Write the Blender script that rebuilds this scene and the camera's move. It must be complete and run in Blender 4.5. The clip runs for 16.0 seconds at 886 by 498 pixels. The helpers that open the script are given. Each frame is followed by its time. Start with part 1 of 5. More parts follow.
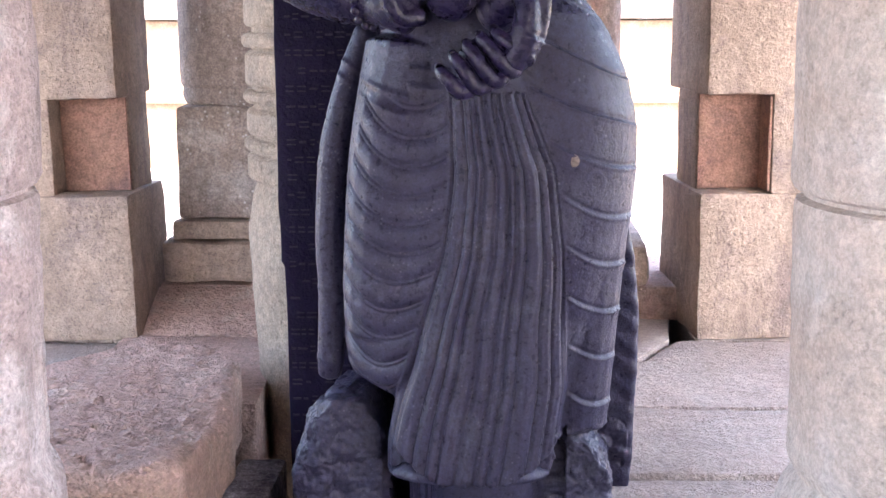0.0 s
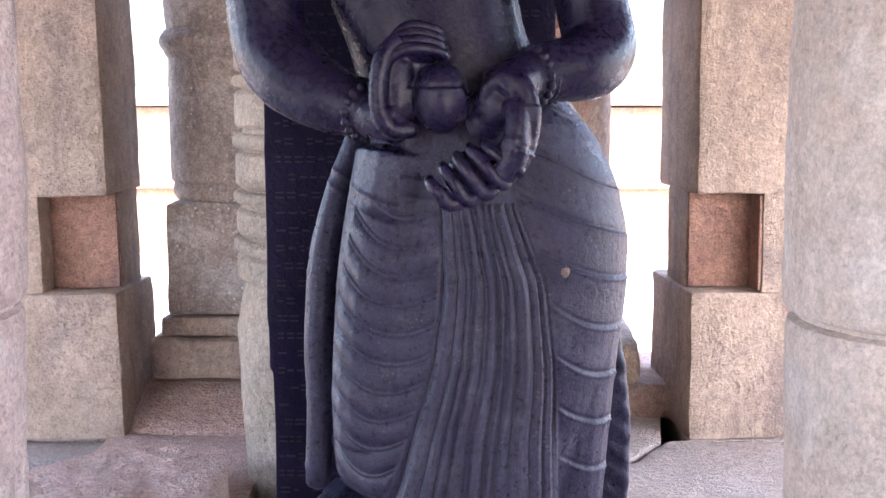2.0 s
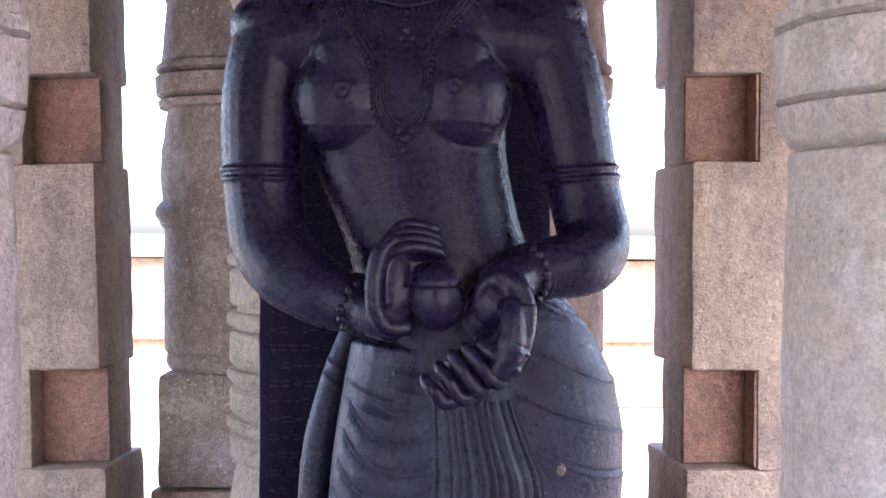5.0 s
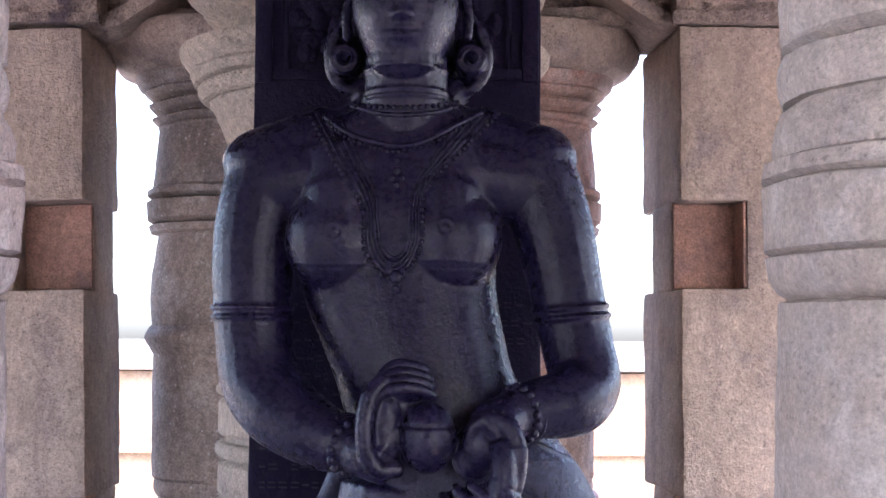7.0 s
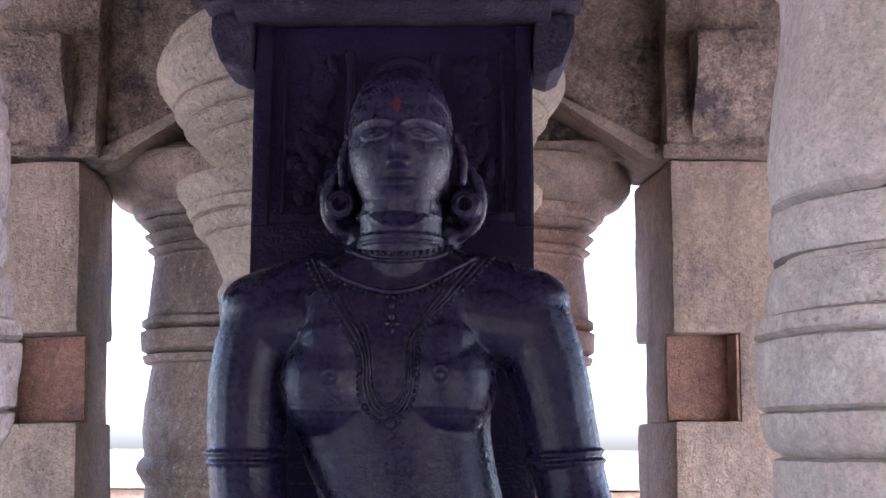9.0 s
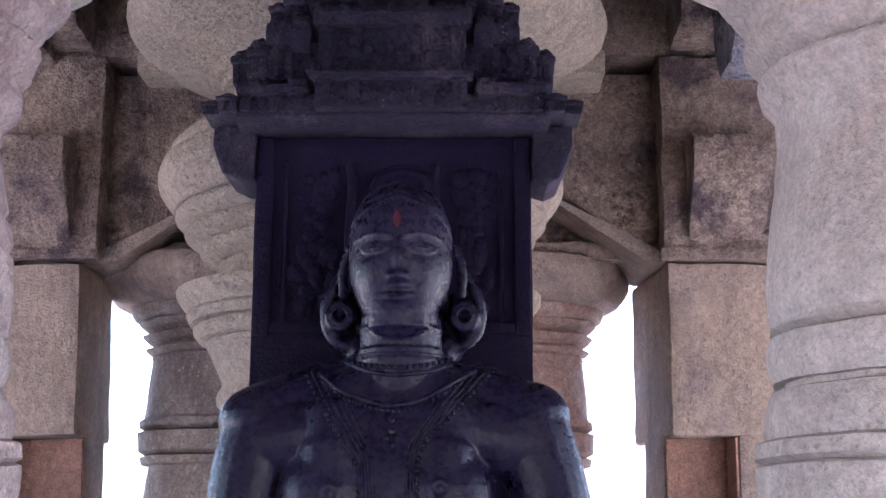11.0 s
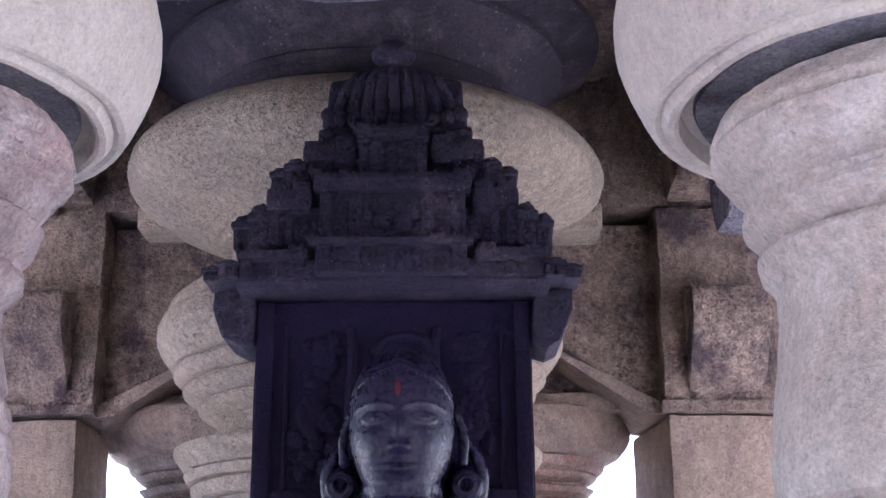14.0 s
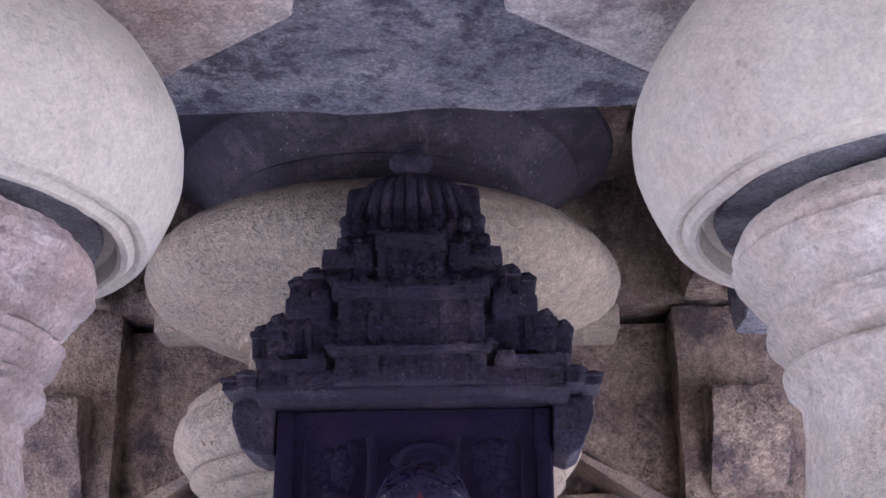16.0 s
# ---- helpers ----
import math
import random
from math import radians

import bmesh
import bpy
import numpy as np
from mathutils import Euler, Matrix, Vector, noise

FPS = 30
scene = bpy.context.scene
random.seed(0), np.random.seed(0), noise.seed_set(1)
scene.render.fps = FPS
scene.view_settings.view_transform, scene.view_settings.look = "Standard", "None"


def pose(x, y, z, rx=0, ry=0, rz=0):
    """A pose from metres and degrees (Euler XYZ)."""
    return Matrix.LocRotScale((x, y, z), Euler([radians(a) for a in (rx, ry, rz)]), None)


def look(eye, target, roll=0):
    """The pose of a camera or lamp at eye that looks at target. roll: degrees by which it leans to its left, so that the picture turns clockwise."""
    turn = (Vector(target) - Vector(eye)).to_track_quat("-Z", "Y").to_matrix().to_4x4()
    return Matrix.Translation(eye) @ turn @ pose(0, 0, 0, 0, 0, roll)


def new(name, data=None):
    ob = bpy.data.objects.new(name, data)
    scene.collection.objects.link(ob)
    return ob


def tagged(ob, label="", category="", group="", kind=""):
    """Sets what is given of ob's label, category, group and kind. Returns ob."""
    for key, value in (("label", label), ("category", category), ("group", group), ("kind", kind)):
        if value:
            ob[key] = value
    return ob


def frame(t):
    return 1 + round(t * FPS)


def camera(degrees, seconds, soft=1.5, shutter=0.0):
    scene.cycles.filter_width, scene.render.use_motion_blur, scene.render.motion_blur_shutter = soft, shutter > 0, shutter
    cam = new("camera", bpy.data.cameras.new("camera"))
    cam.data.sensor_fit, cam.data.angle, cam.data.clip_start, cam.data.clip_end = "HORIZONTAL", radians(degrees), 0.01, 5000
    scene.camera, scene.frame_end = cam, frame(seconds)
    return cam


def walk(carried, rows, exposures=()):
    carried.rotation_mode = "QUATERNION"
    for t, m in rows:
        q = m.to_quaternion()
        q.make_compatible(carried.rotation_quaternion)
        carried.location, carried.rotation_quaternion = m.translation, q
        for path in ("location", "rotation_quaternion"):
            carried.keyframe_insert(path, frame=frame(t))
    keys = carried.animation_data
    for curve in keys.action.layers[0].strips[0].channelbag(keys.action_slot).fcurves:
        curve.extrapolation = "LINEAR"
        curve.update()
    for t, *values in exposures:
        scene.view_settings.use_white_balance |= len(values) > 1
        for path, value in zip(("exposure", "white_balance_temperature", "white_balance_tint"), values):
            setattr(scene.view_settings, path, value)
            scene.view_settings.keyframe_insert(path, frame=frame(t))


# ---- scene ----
cam = camera(36.83, 16.0)
PATH = [
    (0, (0.1605, -2.4999, 0.8690), (0.0680, -0.5328, 0.5199), -0.213),
    (0.5, (0.1614, -2.4952, 0.8800), (0.0701, -0.5241, 0.5537), -0.093),
    (1, (0.1621, -2.4907, 0.8949), (0.0744, -0.5150, 0.5966), -0.089),
    (1.5, (0.1622, -2.4842, 0.9080), (0.0788, -0.5031, 0.6469), -0.067),
    (2, (0.1619, -2.4800, 0.9202), (0.0823, -0.4952, 0.6872), -0.052),
    (2.5, (0.1609, -2.4766, 0.9310), (0.0833, -0.4888, 0.7245), 0.011),
    (3, (0.1608, -2.4753, 0.9479), (0.0853, -0.4839, 0.7785), 0.047),
    (3.5, (0.1604, -2.4760, 0.9592), (0.0870, -0.4822, 0.8192), 0.105),
    (4, (0.1598, -2.4751, 0.9760), (0.0881, -0.4792, 0.8702), 0.151),
    (6.5, (0.1509, -2.4815, 1.0562), (0.0937, -0.4848, 1.1560), 0.312),
    (7, (0.1516, -2.4839, 1.0691), (0.1004, -0.4891, 1.2037), 0.273),
    (7.5, (0.1515, -2.4873, 1.0878), (0.1040, -0.4958, 1.2653), 0.221),
    (8, (0.1506, -2.4928, 1.1046), (0.1059, -0.5060, 1.3296), 0.267),
    (8.5, (0.1497, -2.4978, 1.1189), (0.1063, -0.5156, 1.3812), 0.234),
    (9, (0.1478, -2.5043, 1.1309), (0.1078, -0.5268, 1.4272), 0.223),
    (11.5, (0.1414, -2.5296, 1.1957), (0.1081, -0.5815, 1.6474), 0.193),
    (12, (0.1396, -2.5339, 1.2094), (0.1083, -0.5942, 1.6955), 0.075),
    (12.5, (0.1383, -2.5352, 1.2227), (0.1097, -0.6025, 1.7365), 0.010),
    (13, (0.1370, -2.5359, 1.2344), (0.1106, -0.6126, 1.7823), -0.070),
    (13.5, (0.1357, -2.5379, 1.2460), (0.1101, -0.6213, 1.8170), -0.106),
    (14, (0.1344, -2.5397, 1.2548), (0.1061, -0.6320, 1.8548), -0.205),
    (14.5, (0.1325, -2.5425, 1.2669), (0.1019, -0.6462, 1.9019), -0.314),
    (15, (0.1289, -2.5462, 1.2767), (0.0949, -0.6601, 1.9412), -0.455),
    (15.5, (0.1244, -2.5498, 1.2895), (0.0858, -0.6711, 1.9746), -0.472),
    (16, (0.1178, -2.5521, 1.2987), (0.0761, -0.6866, 2.0184), -0.615),
]
walk(cam, [(t, look(eye, target, roll)) for t, eye, target, roll in PATH],
     exposures=[(0.0, 4.2, 6750, 17), (4.0, 3.88, 6350, 18), (9.0, 3.56, 5900, 19), (12.5, 3.72, 5600, 18), (16.0, 3.87, 5450, 16)])

# ---- light ----
world = bpy.data.worlds.new("sky")
scene.world = world
world.use_nodes = True
wn = world.node_tree.nodes
sky = wn.new("ShaderNodeTexSky")
sky.sky_type = 'NISHITA'
sky.sun_disc = False
sky.sun_elevation = radians(58)
sky.sun_rotation = radians(150)
sky.air_density, sky.dust_density = 1.0, 4.0
wn["Background"].inputs["Strength"].default_value = 0.15
world.node_tree.links.new(sky.outputs["Color"], wn["Background"].inputs["Color"])
sun_data = bpy.data.lights.new("sun", 'SUN')
sun_data.energy, sun_data.angle, sun_data.color = 1.2, radians(14), (1.0, 0.96, 0.91)
sun = new("sun", sun_data)
sun.rotation_euler = (radians(32), 0, radians(30))


# ---- materials ----
def stone(name, light, dark, stain=None, stain_amount=0.35, scale=1.0, rough=0.85, grain=0.40, speck=None, speck_amount=0.0,
          bump=0.25, seed=0.0, fine=160.0, random_tone=0.0, edge=(0.52, 0.66), pits=0.0, streak=None, streak_amount=0.5, veil=None, veil_amount=0.5):
    """Weathered stone: two tones in broad patches, stains of a third tone, mineral grain, specks and a fine pitted relief."""
    m = bpy.data.materials.new(name)
    m.use_nodes = True
    nt = m.node_tree
    n, link = nt.nodes, nt.links.new
    bsdf = n["Principled BSDF"]
    co = n.new("ShaderNodeTexCoord")
    mapping = n.new("ShaderNodeMapping")
    mapping.inputs["Location"].default_value = (seed, seed * 0.7, seed * 1.3)
    link(co.outputs["Object"], mapping.inputs["Vector"])

    def noise_tex(s, detail, rgh=0.6, distort=0.0):
        t = n.new("ShaderNodeTexNoise")
        t.inputs["Scale"].default_value = s
        t.inputs["Detail"].default_value = detail
        t.inputs["Roughness"].default_value = rgh
        t.inputs["Distortion"].default_value = distort
        link(mapping.outputs["Vector"], t.inputs["Vector"])
        return t.outputs["Fac"]

    def ramp(fac, a, b):
        r = n.new("ShaderNodeMapRange")
        r.inputs["From Min"].default_value, r.inputs["From Max"].default_value = a, b
        link(fac, r.inputs["Value"])
        return r.outputs["Result"]

    def mix(fac, a, b, blend='MIX'):
        x = n.new("ShaderNodeMix")
        x.data_type, x.blend_type = 'RGBA', blend
        for sock, v in ((x.inputs[0], fac), (x.inputs[6], a), (x.inputs[7], b)):
            if hasattr(v, "is_output"):
                link(v, sock)
            elif isinstance(v, tuple):
                sock.default_value = (*v, 1.0)
            else:
                sock.default_value = v
        return x.outputs[2]

    col = mix(ramp(noise_tex(3.2 * scale, 6, 0.65, 0.1), 0.36, 0.64), dark, light)
    if stain:
        s = ramp(noise_tex(5.5 * scale, 8, 0.7, 0.15), *edge)
        k = n.new("ShaderNodeMath")
        k.operation = 'MULTIPLY'
        link(s, k.inputs[0])
        k.inputs[1].default_value = stain_amount
        col = mix(k.outputs[0], col, stain)
    if streak:
        run = n.new("ShaderNodeMapping")
        run.inputs["Location"].default_value = (seed * 1.9, seed, seed * 0.4)
        run.inputs["Scale"].default_value = (1.0, 1.0, 0.28)
        link(co.outputs["Object"], run.inputs["Vector"])
        t = n.new("ShaderNodeTexNoise")
        t.inputs["Scale"].default_value, t.inputs["Detail"].default_value, t.inputs["Roughness"].default_value = 7.0 * scale, 7, 0.68
        link(run.outputs["Vector"], t.inputs["Vector"])
        k = n.new("ShaderNodeMath")
        k.operation = 'MULTIPLY'
        link(ramp(t.outputs["Fac"], 0.50, 0.68), k.inputs[0])
        k.inputs[1].default_value = streak_amount
        col = mix(k.outputs[0], col, streak)
    if veil:
        k = n.new("ShaderNodeMath")
        k.operation = 'MULTIPLY'
        link(ramp(noise_tex(1.7 * scale, 5, 0.6, 0.3), 0.50, 0.66), k.inputs[0])
        k.inputs[1].default_value = veil_amount
        col = mix(k.outputs[0], col, veil)
    g = ramp(noise_tex(fine, 3, 0.7), 0.3, 0.7)
    gm = n.new("ShaderNodeMapRange")
    gm.inputs["To Min"].default_value, gm.inputs["To Max"].default_value = 1.0 - grain, 1.0 + grain * 0.6
    link(g, gm.inputs["Value"])
    col = mix(1.0, col, gm.outputs["Result"], 'MULTIPLY')
    g2 = ramp(noise_tex(46.0 * scale, 3, 0.6), 0.35, 0.7)
    gm2 = n.new("ShaderNodeMapRange")
    gm2.inputs["To Min"].default_value, gm2.inputs["To Max"].default_value = 1.0 - grain * 0.7, 1.0 + grain * 0.45
    link(g2, gm2.inputs["Value"])
    col = mix(1.0, col, gm2.outputs["Result"], 'MULTIPLY')
    if speck:
        v = n.new("ShaderNodeTexVoronoi")
        v.inputs["Scale"].default_value = 55.0 * scale
        link(mapping.outputs["Vector"], v.inputs["Vector"])
        near = ramp(v.outputs["Distance"], 0.26, 0.12)
        pick = ramp(noise_tex(9.0 * scale, 4), 0.5, 0.62)
        k = n.new("ShaderNodeMath")
        k.operation = 'MULTIPLY'
        link(near, k.inputs[0])
        link(pick, k.inputs[1])
        k2 = n.new("ShaderNodeMath")
        k2.operation = 'MULTIPLY'
        link(k.outputs[0], k2.inputs[0])
        k2.inputs[1].default_value = speck_amount
        col = mix(k2.outputs[0], col, speck)
    pit = None
    if pits:
        pit = ramp(noise_tex(105.0 * scale, 3, 0.6), 0.46, 0.26)
        pick = n.new("ShaderNodeMath")
        pick.operation = 'MULTIPLY'
        link(ramp(noise_tex(6.5 * scale, 3), 0.34, 0.60), pick.inputs[0])
        link(pit, pick.inputs[1])
        pit = pick.outputs[0]
        shade = n.new("ShaderNodeMapRange")
        shade.inputs["To Min"].default_value, shade.inputs["To Max"].default_value = 1.0, 1.0 - 0.8 * pits
        link(pit, shade.inputs["Value"])
        col = mix(1.0, col, shade.outputs["Result"], 'MULTIPLY')
    if random_tone:
        info = n.new("ShaderNodeObjectInfo")
        tone = n.new("ShaderNodeMapRange")
        tone.inputs["To Min"].default_value, tone.inputs["To Max"].default_value = 1 - random_tone, 1 + random_tone
        link(info.outputs["Random"], tone.inputs["Value"])
        col = mix(1.0, col, tone.outputs["Result"], 'MULTIPLY')
    link(col, bsdf.inputs["Base Color"])
    rr = n.new("ShaderNodeMapRange")
    rr.inputs["To Min"].default_value, rr.inputs["To Max"].default_value = max(rough - 0.12, 0.05), min(rough + 0.12, 1)
    link(g2, rr.inputs["Value"])
    link(rr.outputs["Result"], bsdf.inputs["Roughness"])
    h = n.new("ShaderNodeMath")
    h.operation = 'MULTIPLY_ADD'
    link(g2, h.inputs[0])
    h.inputs[1].default_value = 1.6
    link(g, h.inputs[2])
    if pit:
        dip = n.new("ShaderNodeMath")
        dip.operation = 'MULTIPLY_ADD'
        link(pit, dip.inputs[0])
        dip.inputs[1].default_value = -2.5
        link(h.outputs[0], dip.inputs[2])
        h = dip
    b = n.new("ShaderNodeBump")
    b.inputs["Strength"].default_value = bump
    b.inputs["Distance"].default_value = 0.0035
    link(h.outputs[0], b.inputs["Height"])
    link(b.outputs["Normal"], bsdf.inputs["Normal"])
    return m


M_PILLAR = stone("pillar_sandstone", (0.53, 0.405, 0.325), (0.36, 0.27, 0.215), (0.24, 0.19, 0.20), 0.6, speck=(0.12, 0.10, 0.10), speck_amount=0.55, grain=0.30, bump=0.7, pits=0.5, streak=(0.17, 0.125, 0.13), streak_amount=0.62, veil=(0.58, 0.42, 0.32), veil_amount=0.6)
M_OCHRE = stone("ochre_stained_notch", (0.45, 0.26, 0.19), (0.34, 0.18, 0.14), (0.20, 0.13, 0.13), 0.6, bump=0.6, seed=3, pits=0.4, veil=(0.50, 0.34, 0.26), veil_amount=0.6)
M_NEAR = stone("pale_weathered_stone", (0.58, 0.52, 0.465), (0.48, 0.41, 0.355), (0.69, 0.66, 0.63), 0.6, grain=0.24, speck=(0.22, 0.19, 0.19), speck_amount=0.35, bump=0.45, seed=5, pits=0.45, streak=(0.33, 0.275, 0.26), streak_amount=0.5, veil=(0.53, 0.375, 0.29), veil_amount=0.55)
M_CUSHION = stone("smooth_pale_stone", (0.56, 0.515, 0.450), (0.49, 0.445, 0.380), (0.37, 0.32, 0.295), 0.40, grain=0.16, speck=(0.26, 0.23, 0.22), speck_amount=0.25, bump=0.25, seed=7, edge=(0.54, 0.70), pits=0.35, veil=(0.46, 0.37, 0.32), veil_amount=0.6)
M_PINK = stone("pale_pink_stone", (0.56, 0.47, 0.45), (0.42, 0.33, 0.32), (0.70, 0.66, 0.66), 0.75, grain=0.28, speck=(0.24, 0.18, 0.18), speck_amount=0.6, bump=0.7, seed=9, pits=0.5, streak=(0.26, 0.20, 0.19), streak_amount=0.6, veil=(0.47, 0.30, 0.27), veil_amount=0.6)
M_CREAM = stone("cream_granular_stone", (0.62, 0.51, 0.395), (0.51, 0.415, 0.325), (0.40, 0.33, 0.29), 0.35, grain=0.34, bump=1.2, seed=12, fine=200, pits=0.5, veil=(0.60, 0.46, 0.34), veil_amount=0.5)
M_FARCOL = stone("brown_column_stone", (0.40, 0.31, 0.26), (0.28, 0.22, 0.19), (0.60, 0.55, 0.52), 0.4, speck=(0.66, 0.62, 0.60), speck_amount=0.75, bump=0.4, seed=15, pits=0.4, streak=(0.16, 0.125, 0.125), streak_amount=0.6)
M_REDCOL = stone("red_banded_stone", (0.50, 0.40, 0.35), (0.42, 0.25, 0.20), (0.36, 0.12, 0.08), 0.8, bump=0.4, seed=16, pits=0.4)
M_BEAM = stone("brown_rough_beam", (0.62, 0.465, 0.365), (0.33, 0.235, 0.195), (0.085, 0.055, 0.08), 0.8, grain=0.42, bump=1.2, seed=21, scale=1.2, pits=0.6, streak=(0.10, 0.065, 0.085), streak_amount=0.7, edge=(0.50, 0.62))
M_LINTEL = stone("grey_mottled_lintel", (0.36, 0.34, 0.38), (0.19, 0.18, 0.23), (0.05, 0.04, 0.08), 0.85, edge=(0.50, 0.60), speck=(0.55, 0.53, 0.56), speck_amount=0.4, grain=0.5, bump=1.0, seed=25, scale=1.8, pits=0.5)
# plate stone toned near-black: the shade beneath the ceiling is in its colour
M_PLATE = stone("shade_toned_plate_stone", (0.080, 0.064, 0.088), (0.034, 0.026, 0.044), (0.17, 0.145, 0.165), 0.7, grain=0.4, bump=0.6, seed=26, speck=(0.4, 0.37, 0.39), speck_amount=0.4, pits=0.4)
M_RECESS = stone("dark_recess_stone", (0.30, 0.29, 0.32), (0.19, 0.18, 0.21), (0.05, 0.04, 0.06), 0.9, grain=0.4, bump=0.6, seed=28, speck=(0.05, 0.04, 0.05), speck_amount=0.6, pits=0.5)
M_WHITEWASH = stone("flaking_whitewash", (0.60, 0.56, 0.54), (0.48, 0.43, 0.42), (0.20, 0.17, 0.18), 0.8, edge=(0.53, 0.62), bump=0.5, seed=27, pits=0.3, veil=(0.34, 0.23, 0.19), veil_amount=0.7)
M_FLOOR = stone("paving_stone", (0.53, 0.455, 0.41), (0.42, 0.35, 0.315), (0.42, 0.32, 0.28), 0.35, grain=0.22, speck=(0.26, 0.22, 0.21), speck_amount=0.3, bump=1.0, seed=31, random_tone=0.08, pits=0.35, veil=(0.52, 0.40, 0.34), veil_amount=0.6)
M_SLAB = stone("reddish_broken_slab", (0.70, 0.49, 0.415), (0.55, 0.365, 0.305), (0.74, 0.62, 0.54), 0.6, grain=0.26, speck=(0.24, 0.17, 0.16), speck_amount=0.4, bump=1.2, seed=33, pits=0.5)
M_SCHIST = stone("polished_dark_schist", (0.0150, 0.0108, 0.040), (0.0105, 0.0070, 0.033), (0.034, 0.029, 0.060), 0.6, rough=0.31, grain=0.35, bump=0.16, seed=41, scale=1.9, fine=260.0, speck=(0.10, 0.085, 0.12), speck_amount=0.45)
M_SCHIST.node_tree.nodes["Principled BSDF"].inputs["Specular IOR Level"].default_value = 0.32
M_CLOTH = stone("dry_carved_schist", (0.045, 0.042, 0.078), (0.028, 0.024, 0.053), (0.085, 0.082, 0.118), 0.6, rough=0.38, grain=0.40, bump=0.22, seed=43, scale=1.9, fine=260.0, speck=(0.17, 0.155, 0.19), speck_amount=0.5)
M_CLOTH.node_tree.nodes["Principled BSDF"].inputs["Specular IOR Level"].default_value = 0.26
M_SCHIST2 = stone("matt_dark_schist", (0.014, 0.0085, 0.034), (0.008, 0.0045, 0.022), (0.022, 0.015, 0.042), 0.5, rough=0.60, grain=0.25, bump=0.4, seed=45, scale=1.4)
M_SCHIST2.node_tree.nodes["Principled BSDF"].inputs["Specular IOR Level"].default_value = 0.15
M_SCHIST3 = stone("dusty_carved_schist", (0.034, 0.021, 0.060), (0.016, 0.009, 0.036), (0.105, 0.076, 0.112), 0.85, speck=(0.24, 0.19, 0.23), speck_amount=0.5, rough=0.75, grain=0.5, bump=0.9, seed=47, scale=1.6, pits=0.4)
M_MARKS = stone("dust_filled_lettering", (0.021, 0.015, 0.044), (0.012, 0.008, 0.030), rough=0.6, grain=0.4, bump=0.3, seed=46, scale=2.0)
M_VERMILION = stone("vermilion_powder", (0.16, 0.006, 0.030), (0.06, 0.005, 0.022), rough=0.8, bump=0.2)
M_GROUND = stone("sunlit_ground", (0.38, 0.36, 0.34), (0.30, 0.28, 0.27), bump=0.4, seed=51, scale=0.4, fine=40)
M_WALL = stone("ochre_compound_wall", (0.36, 0.25, 0.165), (0.30, 0.20, 0.13), (0.38, 0.31, 0.25), 0.5, bump=0.4, seed=55, scale=0.5)
M_COPING = stone("pale_coping", (0.40, 0.375, 0.345), (0.32, 0.295, 0.27), bump=0.4, seed=57)


# ---- mesh helpers ----
def finish(name, bm, mat, smooth=True):
    me = bpy.data.meshes.new(name)
    bm.normal_update()
    bm.to_mesh(me)
    bm.free()
    for k in (mat if isinstance(mat, (list, tuple)) else [mat]):
        me.materials.append(k)
    if smooth:
        me.polygons.foreach_set("use_smooth", [True] * len(me.polygons))
        if name != "statue" and name != "raw":
            me.set_sharp_from_angle(angle=radians(34))
    return me


def part(name, bm, mat, parent, label="", smooth=True):
    ob = new(name, finish(name, bm, mat, smooth))
    ob.parent = parent
    if label:
        tagged(ob, label)
    return ob


def thing(name, x, y, z, label, category, group="", kind="", rz=0.0):
    ob = new(name)
    ob.empty_display_size = 0.1
    ob.matrix_basis = pose(x, y, z, 0, 0, rz)
    return tagged(ob, label, category, group, kind)


def roughen(bm, amp, scale, seed=0.0, fine=0.0):
    off = Vector((seed, seed * 1.7, seed * 0.6))
    bm.normal_update()
    moves = []
    for v in bm.verts:
        p = v.co * scale + off
        d = noise.fractal(p, 0.9, 2.1, 3) * amp
        if fine:
            d += noise.noise(p * 5.3) * fine
        moves.append(v.normal * d)
    for v, d in zip(bm.verts, moves):
        v.co += d


def block(x0, x1, y0, y1, z0, z1, cell=0.05, amp=0.004, bevel=0.012, seed=0.0, scale=7.0, bm=None):
    """A dressed stone block with worn edges and an uneven face."""
    own = bm is None
    b = bmesh.new()
    g = bmesh.ops.create_cube(b, size=1.0)
    for v in g["verts"]:
        v.co = Vector((x0 if v.co.x < 0 else x1, y0 if v.co.y < 0 else y1, z0 if v.co.z < 0 else z1))
    if bevel:
        bmesh.ops.bevel(b, geom=list(b.edges), offset=bevel, segments=2, profile=0.6, affect='EDGES')
    if cell:
        for axis in range(3):
            lo, hi = ((x0, x1), (y0, y1), (z0, z1))[axis]
            k = int((hi - lo) / cell)
            for i in range(1, k + 1):
                p = [0, 0, 0]
                p[axis] = lo + (hi - lo) * i / (k + 1)
                d = [0, 0, 0]
                d[axis] = 1
                bmesh.ops.bisect_plane(b, geom=list(b.verts) + list(b.edges) + list(b.faces), plane_co=p, plane_no=d)
    if amp:
        roughen(b, amp, scale, seed, amp * 0.4)
    if own:
        return b
    join(bm, b)
    return bm


def join(bm, other, mat_index=None):
    """Adds the mesh other to bm."""
    tab = {v: bm.verts.new(v.co) for v in other.verts}
    for f in other.faces:
        try:
            k = bm.faces.new([tab[v] for v in f.verts])
            k.material_index = f.material_index if mat_index is None else mat_index
        except ValueError:
            pass
    other.free()
    return bm


